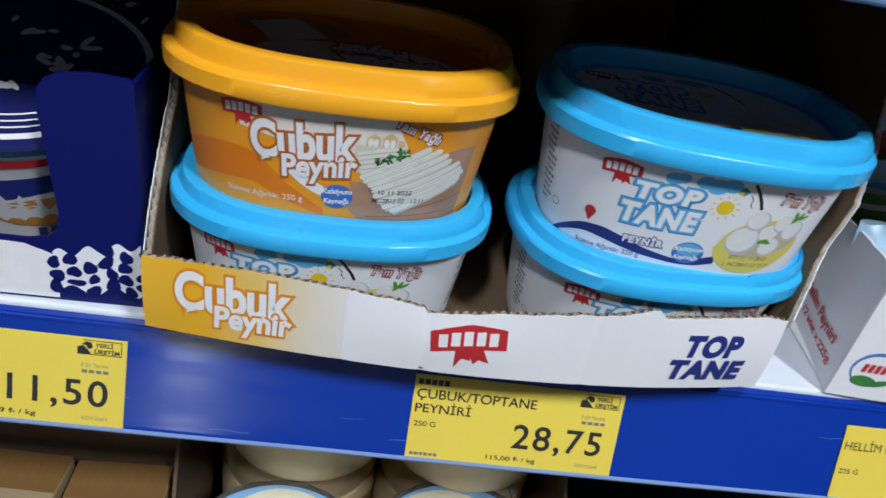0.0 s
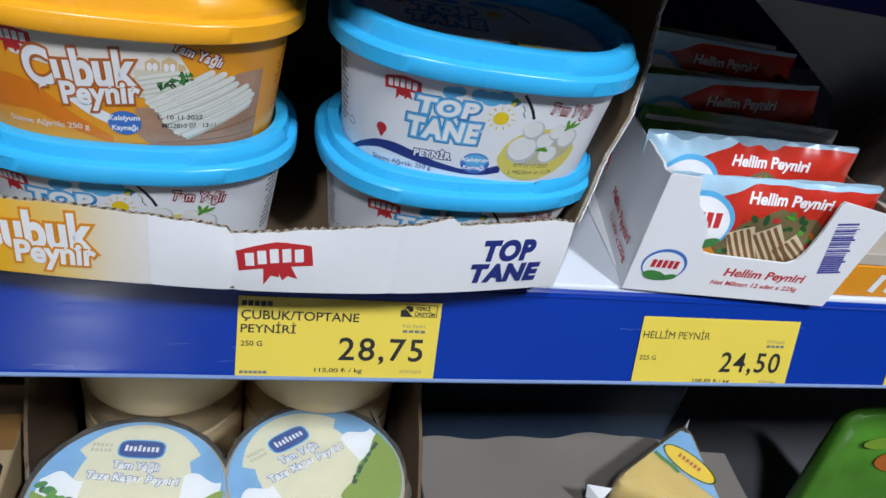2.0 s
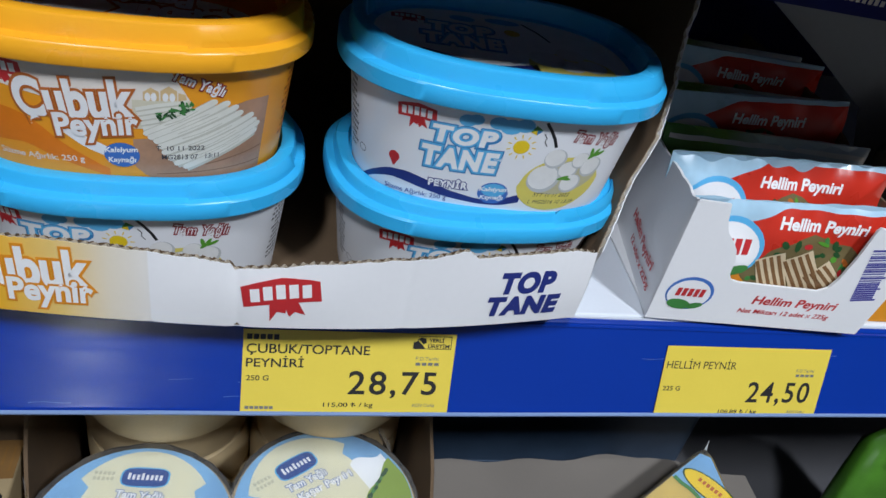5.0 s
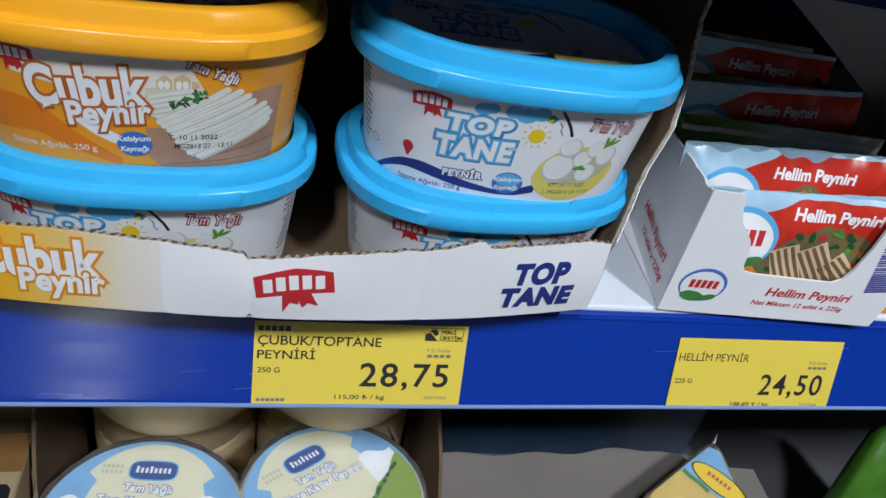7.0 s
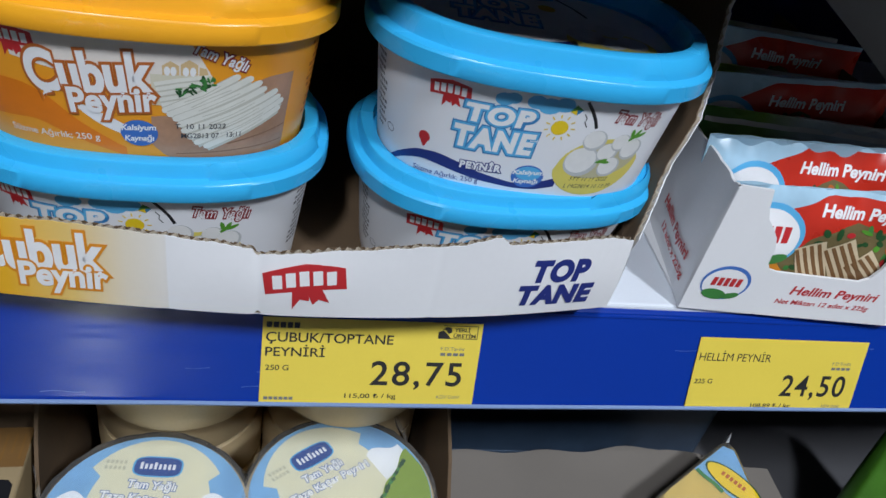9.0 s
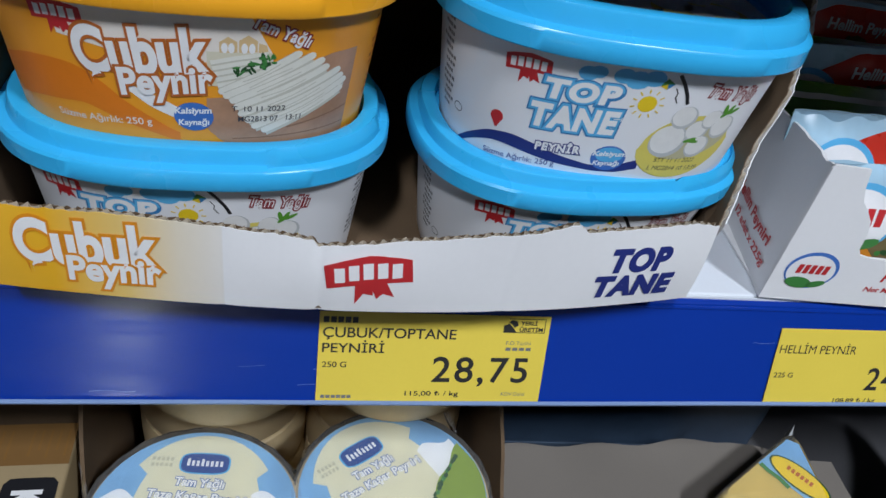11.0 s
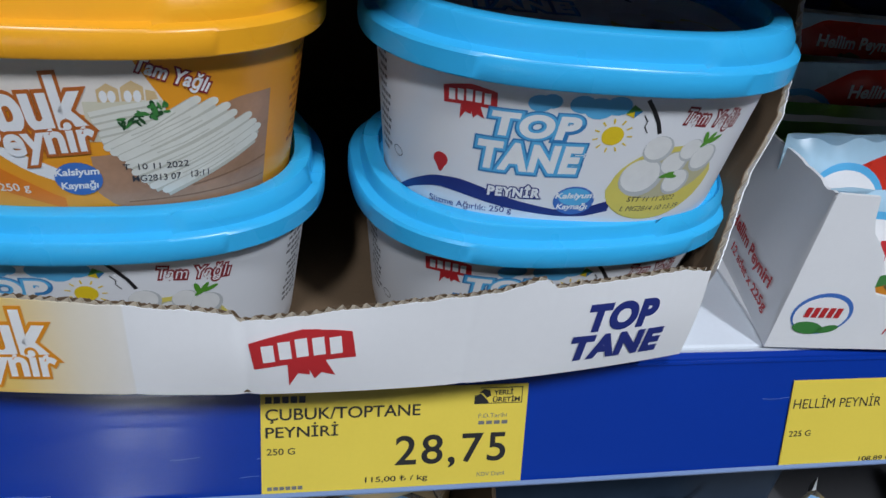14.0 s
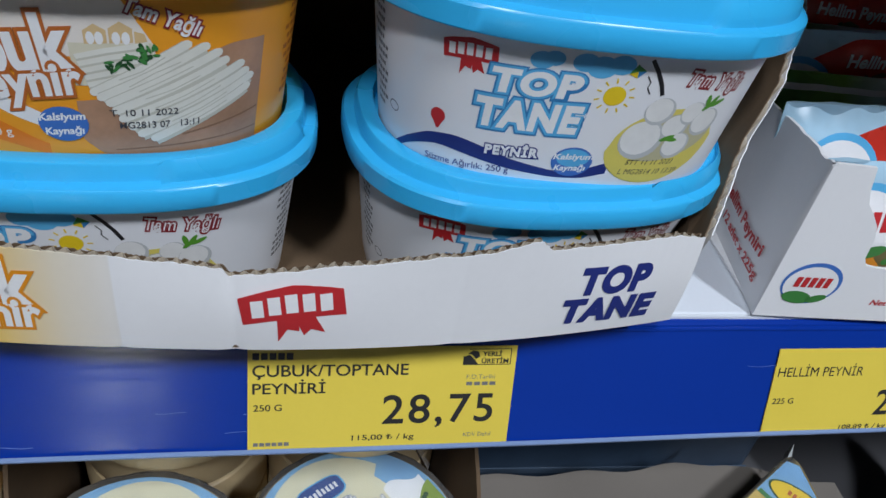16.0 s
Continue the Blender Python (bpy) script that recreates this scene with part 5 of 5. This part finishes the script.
def wheel(m, label, r=0.051, h=0.041, printed_top=True, film=True):
    wh = thing("round_cheese", m, label, "cheese", "round cheeses in the tray")
    prof = [(r * 0.93, 0.0), (r * 0.98, 0.0016), (r, 0.005), (r * 1.006, h * 0.5), (r, h - 0.006), (r * 0.98, h - 0.0018), (r * 0.93, h), (r * 0.6, h + 0.0003)]
    body = part("cheese", loft([ringpts(a, z) for a, z in prof]), CHEESE, wh, smooth=True)

    def on(u, v, lift):
        return (u, v, h + 0.0004 + lift * 0.4)

    def put(name, shape, lift, material):
        printed(name, shape, on, lift, material, body)
    if printed_top:
        R = r * 0.95
        put("label_paper", disc(0, 0, R, R, 60, 3), 0.0002, PAPERBLUE)
        put("cream_field", poly([(R * math.cos(a) * (0.62 if math.sin(a) < 0.55 else 0.80), R * 0.955 * math.sin(a)) for a in np.linspace(-0.9, math.pi + 0.9, 40)]), 0.0004, ink("label_cream", (0.72, 0.68, 0.49)))
        def edge(u):
            return -math.sqrt(max(R * R * 0.98 - u * u, 0))
        put("cloud_print", merged(band(-R * 0.93, -R * 0.50, lambda u: -0.010, lambda u: 0.010 + 0.003 * math.sin(u * 300), 14), band(R * 0.52, R * 0.93, lambda u: -0.012, lambda u: 0.012 + 0.003 * math.sin(u * 260), 14)), 0.0005, WHITE)
        put("meadow_print", merged(band(-R * 0.97, R * 0.2, edge, lambda u: max(edge(u), 0.002 - 0.75 * (u + R * 0.97) + 0.0012 * math.sin(u * 300)), 34), band(R * 0.05, R * 0.97, edge, lambda u: max(edge(u), -0.020 + 0.55 * (u - R * 0.05) + 0.0010 * math.sin(u * 330)), 34)), 0.0006, ink("meadow", (0.24, 0.34, 0.04)))
        tr = random.Random(6)
        for i in range(14):
            a = i / 13
            put("tree_print", disc(-R * 0.90 + 0.022 * a, 0.0030 - 0.014 * a + tr.uniform(-0.002, 0.002), tr.uniform(0.0016, 0.0036), tr.uniform(0.0014, 0.0026), 10, 1, tr.uniform(0, 90)), 0.0008 + 0.00002 * i, tr.choice((GREEN, DARKGREEN, LEAF)))
            put("tree_print", disc(R * 0.30 + 0.026 * a, -0.0150 + 0.013 * a + tr.uniform(-0.001, 0.001), tr.uniform(0.001, 0.0026), tr.uniform(0.0008, 0.0016), 10, 1, 30), 0.0008 + 0.00002 * i, tr.choice((GREEN, DARKGREEN)))
        put("badge_glow", disc(0, 0.0292, 0.0125, 0.0064, 28, 2, 0, lambda a: 1 / (abs(math.cos(a)) ** 3.5 + abs(math.sin(a)) ** 3.5) ** (1 / 3.5)), 0.0006, SKY)
        put("badge_print", disc(0, 0.0292, 0.0116, 0.0056, 28, 2, 0, lambda a: 1 / (abs(math.cos(a)) ** 4 + abs(math.sin(a)) ** 4) ** 0.25), 0.0008, ink("badge_navy", (0.012, 0.06, 0.26)))
        put("badge_bars", merged(*[flat(-0.0088 + 0.0023 * i, -0.0074 + 0.0023 * i, 0.0275, 0.0307 + (0.0010 if i in (0, 3) else 0), 1, 1) for i in range(8)]), 0.0010, WHITE)
        for text, box in (("Tam Yağlı", (-0.0125, 0.0115, 0.0142, 0.0208)), ("Taze Kaşar Peyniri", (-0.0240, 0.0230, 0.0062, 0.0124))):
            put_word(body, on, text, box, WHITE, ink("label_slate", (0.16, 0.22, 0.40)), 0.03, 0.10, 0.05, -3, 0.0008)
        put("date_bars", merged(*[flat(-0.026 + 0.0022 * i, -0.0245 + 0.0022 * i, 0.030 - 0.0035 * j, 0.0322 - 0.0035 * j, 1, 1) for i in range(5) for j in range(2)]), 0.0007, ink("faint_stamp", (0.52, 0.50, 0.38)))
    elif r < 0.0505:
        arc = [(r * 0.90 * math.cos(a), r * 0.90 * math.sin(a)) for a in np.linspace(3.4, 6.6, 30)]
        put("green_print", ribbon(arc, 0.005), 0.0003, DARKGREEN)
    if film:
        rr = random.Random(int(abs(m.translation.x) * 1e4) + 3)
        rings = []
        for a, z, k in ((1.03, 0.0012, 0.004), (1.05, 0.010, 0.012), (1.055, h * 0.5, 0.02), (1.045, h - 0.004, 0.014), (1.0, h + 0.0016, 0.006), (0.90, h + 0.0024, 0.003), (0.4, h + 0.0024, 0.0)):
            ph = rr.uniform(0, 6)
            rings.append([(x * (1 + k * math.sin(9 * t + ph) + k * math.sin(23 * t)), y * (1 + k * math.sin(9 * t + ph) + k * math.sin(23 * t)), z) for (x, y, z), t in zip(ringpts(r * a, z), np.linspace(0, 6.283, 73))])
        f = part("film", loft(rings), FILM, wh, "clear shrink film", smooth=True)
        f.visible_shadow = False
        for s in (-1, 1):
            ear = []
            for i in range(9):
                q = i / 8
                ear.append((s * (r * 1.03 + 0.010 * q), 0.012 + 0.018 * q + 0.003 * math.sin(q * 9), h * 0.8 + 0.004 * math.sin(q * 7)))
            pts = ear + [(x + 0.004, y - 0.010, z - 0.016) for x, y, z in ear]
            g = part("film_ear", (pts, [(i, i + 1, i + 10, i + 9) for i in range(8)]), FILM, f, "twisted corner of film")
            g.visible_shadow = False
    return wh


PAPERBLUE = mat("label_sky_paper", (0.20, 0.42, 0.66), 0.4, vary=0.22, scale=35)
TOPZ = 1.040
wheel(pose(-0.0520, 0.0135, TOPZ - 0.041, 0, 0, -4), "round cheese in film with a blue and cream label")
wheel(pose(0.0450, 0.0245, TOPZ - 0.041, 0, 0, 33), "round cheese in clear film, its label turned askew")
for x, y, z, pt in ((-0.0520, 0.0135, TOPZ - 0.083, True), (0.0450, 0.0245, TOPZ - 0.083, True), (-0.0520, 0.0135, TOPZ - 0.125, True), (0.0450, 0.0245, TOPZ - 0.125, True), (-0.050, 0.130, TOPZ - 0.125, True), (0.052, 0.130, TOPZ - 0.125, True), (-0.050, 0.130, TOPZ - 0.083, True), (0.052, 0.130, TOPZ - 0.083, True), (-0.050, 0.130, TOPZ - 0.041, True), (0.052, 0.130, TOPZ - 0.041, True)):
    wheel(pose(x, y, z, 0, 0, 11), "plain round cheese lower in the stack", printed_top=False, film=False)
wheel(pose(-0.0455, 0.113, TOPZ + 0.001, 0, 0, 40), "plain pale round cheese on the upper layer", r=0.050, h=0.036, printed_top=False, film=False)
wheel(pose(0.0505, 0.116, TOPZ + 0.001, 0, 0, 70), "plain pale round cheese on the upper layer", r=0.050, h=0.036, printed_top=False, film=False)
tray = thing("cheese_tray", pose(0, 0, LOW), "brown card tray with torn sides under cheese wheels", "tray")
part("floor_panel", box_geo(-0.112, 0.108, -0.042, 0.20, 0.0005, TOPZ - 0.1255 - LOW), KRAFT, tray)


def torn_side(x):
    cols = []
    for i in range(40):
        y = -0.042 + 0.242 * i / 39
        top = curve_at([(-0.034, 0.06), (0.03, 0.125), (0.055, 0.168), (0.08, 0.196), (0.12, 0.215), (0.2, 0.22)], y) + TEAR.uniform(-0.001, 0.001)
        cols.append([(x + 0.002 * math.sin(y * 60), y, 0.001 + (top - 0.001) * q) for q in (0, .5, 1)])
    return double(cols, (0.002, 0, 0))


part("side_panel", torn_side(-0.1125), KRAFT, tray)
part("side_panel", torn_side(0.1085), KRAFT, tray)
part("back_panel", box_geo(-0.110, 0.108, 0.2005, 0.2025, 0.001, 0.22), KRAFT, tray)

# cream packs with a black panel
CREAMPACK = mat("cream_pack", (0.36, 0.27, 0.15), 0.4, vary=0.08, scale=40, bump=0.05)
BROWNINK = ink("brown", (0.22, 0.11, 0.03))


def cream_pack(m, label):
    c = thing("cheese_pack", m, label, "cheese pack", "cream packs on the lower shelf")
    body = part("body", box_geo(-0.026, 0.026, -0.048, 0.036, 0.0004, 0.163, 0.0025, 3), CREAMPACK, c, smooth=True)

    def on(u, v, lift):
        return (u, v, 0.1632 + lift)
    rr = random.Random(7)
    for k in range(11):
        u = -0.022 + 0.0042 * k + (0.006 if k > 4 else 0)
        if u < 0.025:
            printed("small_print", flat(u, u + 0.0011, 0.031 - rr.uniform(0.012, 0.022), 0.031, 1, 6), on, 0.0001, BROWNINK, body)
    printed("brown_print", flat(-0.0255, 0.0255, 0.010, 0.0352, 6, 3), on, 0.00005, ink("gold_brown", (0.20, 0.105, 0.035)), body)
    printed("black_panel", disc(0.0110, -0.012, 0.0125, 0.0145, 28, 2, 0, lambda a: 1 / (abs(math.cos(a)) ** 8 + abs(math.sin(a)) ** 8) ** 0.125), on, 0.0001, BLACK, body)
    printed("word", words("KA", 0.0020, 0.0190, -0.0200, -0.0060, 0.06, 0, -90), on, 0.0003, WHITE, body)
    printed("green_print", disc(-0.0095, -0.006, 0.004, 0.0045, 14, 2), on, 0.0002, LEAF, body)
    return c


cream_pack(pose(-0.1420, 0.0380, LOW, 0, 0, 2), "cream coloured cheese pack with brown print and a black panel")
cream_pack(pose(-0.1990, 0.0400, LOW, 0, 0, -2), "cream coloured cheese pack with brown print, beside a like pack")
ct = thing("card_tray", pose(0, 0, LOW), "dark brown card tray behind cream packs", "tray")
part("rim", box_geo(-0.26, -0.1145, 0.082, 0.0845, 0.001, 0.178, 0.0005), KRAFT, ct)
part("floor_panel", box_geo(-0.26, -0.1145, 0.085, 0.24, 0.0005, 0.002), KRAFT, ct)
for k in range(3):
    rp = thing("food_pack", pose(-0.145 - 0.046 * k, 0.135, LOW + 0.002, -6, 0, 3 * k - 3), "reddish orange food pack in the dark of the shelf", "food pack", "orange packs on the lower shelf")
    part("body", box_geo(-0.021, 0.021, -0.03, 0.03, 0, 0.165, 0.003, 3), mat("rust_pack", (0.42, 0.11, 0.02), 0.45, vary=0.12, scale=40), rp, smooth=True)
    part("band", box_geo(-0.0212, 0.0212, -0.0304, 0.0304, 0.09, 0.12, 0.003, 2), mat("dark_band", (0.05, 0.03, 0.03), 0.5), rp, smooth=True)

# open grey card box, nearly empty
gb = thing("card_box", pose(0, 0, LOW), "closed plain grey-brown cardboard box with a curled flap", "box")
rows = []
for i in range(30):
    x = 0.1135 + 0.225 * i / 29
    rows.append([(x, y, 0.137 + 0.006 * max(0, (y - 0.03) / 0.05) ** 2 * (0.8 + 0.35 * math.sin(x * 30)) + 0.0006 * math.sin(x * 70 + y * 50)) for y in np.linspace(-0.045, 0.075 - 0.016 * max(0, i - 20) / 9 + 0.0015 * math.sin(i * 0.9), 14)])
part("top_flap", double(rows, (0, 0, -0.0025)), GREYBOARD, gb, smooth=True)
part("body", box_geo(0.1145, 0.336, -0.044, 0.058, 0.0005, 0.1330), GREYBOARD, gb)
bp_ = thing("food_pack", pose(0.236, 0.175, LOW, 0, 0, -2), "bluish plastic wrapped pack behind a cardboard box", "food pack")
part("body", box_geo(-0.118, 0.112, -0.045, 0.045, 0.0005, 0.138, 0.008, 3), mat("blue_grey_wrap", (0.045, 0.075, 0.125), 0.3, vary=0.2, scale=30, bump=0.3, fine=90), bp_, smooth=True)
part("wrap_seam", box_geo(-0.116, 0.110, -0.0462, -0.0450, 0.060, 0.066, 0.0005), mat("wrap_seam", (0.08, 0.12, 0.18), 0.3), bp_, "pale welded seam of the wrap")

# wedge of cheese in a printed wrap
wd = thing("cheese_wedge_pack", pose(0.2700, 0.0300, LOW + 0.1385, 3, 0, -30), "wedge of yellow cheese in a clear and pale blue wrap", "cheese pack")
tri = [(-0.034, -0.030), (0.040, -0.024), (0.006, 0.042)]


def rounded(pts, r, n=6):
    res = []
    for i, p in enumerate(pts):
        a, b, c = Vector(pts[i - 1]), Vector(p), Vector(pts[(i + 1) % 3])
        d1, d2 = (a - b).normalized(), (c - b).normalized()
        for k in range(n + 1):
            t = k / n
            res.append(tuple((b + d1 * r * (1 - t) ** 2 + d2 * r * t ** 2)[:]))
    return res


shape = rounded(tri, 0.012)
rings = [[(x * s, y * s, z) for x, y in shape] for s, z in ((0.95, 0.0), (1.0, 0.003), (1.0, 0.022), (0.97, 0.027), (0.9, 0.029))]
wbody = part("cheese", loft(rings), mat("yellow_cheese", (0.62, 0.45, 0.12), 0.4, vary=0.12, scale=60, soft=0.1), wd, smooth=True)


def on_wedge(u, v, lift):
    return (u, v, 0.0291 + lift)


printed("sky_print", poly([(-0.0125, 0.006), (0.0300, -0.0113), (0.0325, -0.010), (0.0100, 0.0330), (0.0030, 0.0330)]), on_wedge, 0.0002, PAPERBLUE, wbody)
printed("green_print", ribbon([(-0.0110, 0.0065), (-0.006, 0.0035), (0.000, 0.0015), (0.006, -0.0025)], 0.0030), on_wedge, 0.0003, GREEN, wbody)
printed("oval_print", disc(0.0115, 0.0075, 0.0190, 0.0088, 24, 2, -22), on_wedge, 0.0004, DARKGREEN, wbody)
printed("oval_print", disc(0.0115, 0.0075, 0.0178, 0.0077, 24, 2, -22), on_wedge, 0.0005, YELLOW, wbody)
printed("word_bars", moved(merged(*[flat(-0.008 + 0.0028 * i, -0.0062 + 0.0028 * i, -0.0016, 0.0018, 1, 1) for i in range(6)]), 0.0115, 0.0085, -22), on_wedge, 0.0007, RUST, wbody)
wf = part("wrap", loft([[(x * s * (1 + 0.015 * math.sin(i * 1.9)), y * s * (1 + 0.015 * math.sin(i * 2.3)), z) for i, (x, y) in enumerate(shape)] for s, z in ((1.02, 0.0), (1.06, 0.010), (1.05, 0.022), (1.01, 0.0295), (0.92, 0.0308))]), FILM, wd, "clear wrap with pinched corners", smooth=True)
wf.visible_shadow = False
for cx, cy, dx_, dy_ in ((-0.034, -0.030, -0.012, -0.004), (0.006, 0.042, 0.004, 0.013)):
    g = part("film_ear", ([(cx, cy - 0.004, 0.012), (cx + 0.004, cy + 0.004, 0.018), (cx + dx_, cy + dy_, 0.022), (cx + dx_ * 0.8, cy + dy_ * 1.1, 0.010)], [(0, 1, 2, 3)]), mat("film_white", (0.75, 0.77, 0.78), 0.3), wf, "pinched white corner of film")

gp = thing("food_pack", pose(0.4900, 0.0580, LOW - 0.0002, -4, 0, -4), "green plastic food pack with blue and orange print", "food pack")
pouch = []
for k, (q, dz) in enumerate(((0.9, 0.0), (1.0, 0.006), (1.0, 0.06), (1.0, 0.12), (0.99, 0.155), (0.94, 0.165), (0.84, 0.1695), (0.6, 0.172))):
    pouch.append([(0.056 * q * math.copysign(abs(math.cos(a)) ** 0.45, math.cos(a)) * (1 + 0.012 * math.sin(5 * a + k)), 0.0135 * min(q, 1.3 - dz * 5 if dz > 0.16 else 1) * math.copysign(abs(math.sin(a)) ** 0.7, math.sin(a)) * (1 + 0.05 * math.sin(9 * a + k)), dz + 0.0004) for a in [2 * math.pi * i / 56 for i in range(56)]])
gbody = part("body", loft(pouch), mat("green_pack", (0.07, 0.22, 0.02), 0.3, vary=0.25, scale=40, bump=0.1, coat=0.3), gp, smooth=True)


def on_green(u, v, lift):
    return (u, -0.0150 - lift, v)


printed("sky_print", disc(0.022, 0.1570, 0.026, 0.0105, 26, 2, 0), on_green, 0.0001, PAPERBLUE, gbody)
printed("orange_print", disc(0.012, 0.1390, 0.036, 0.0150, 26, 2, 6), on_green, 0.0002, RUST, gbody)
printed("blue_print", disc(0.016, 0.1480, 0.006, 0.0050, 16, 1), on_green, 0.0003, SKY, gbody)
printed("lime_print", disc(-0.026, 0.1540, 0.016, 0.0060, 18, 1, 8), on_green, 0.0001, ink("lime", (0.20, 0.34, 0.03)), gbody)
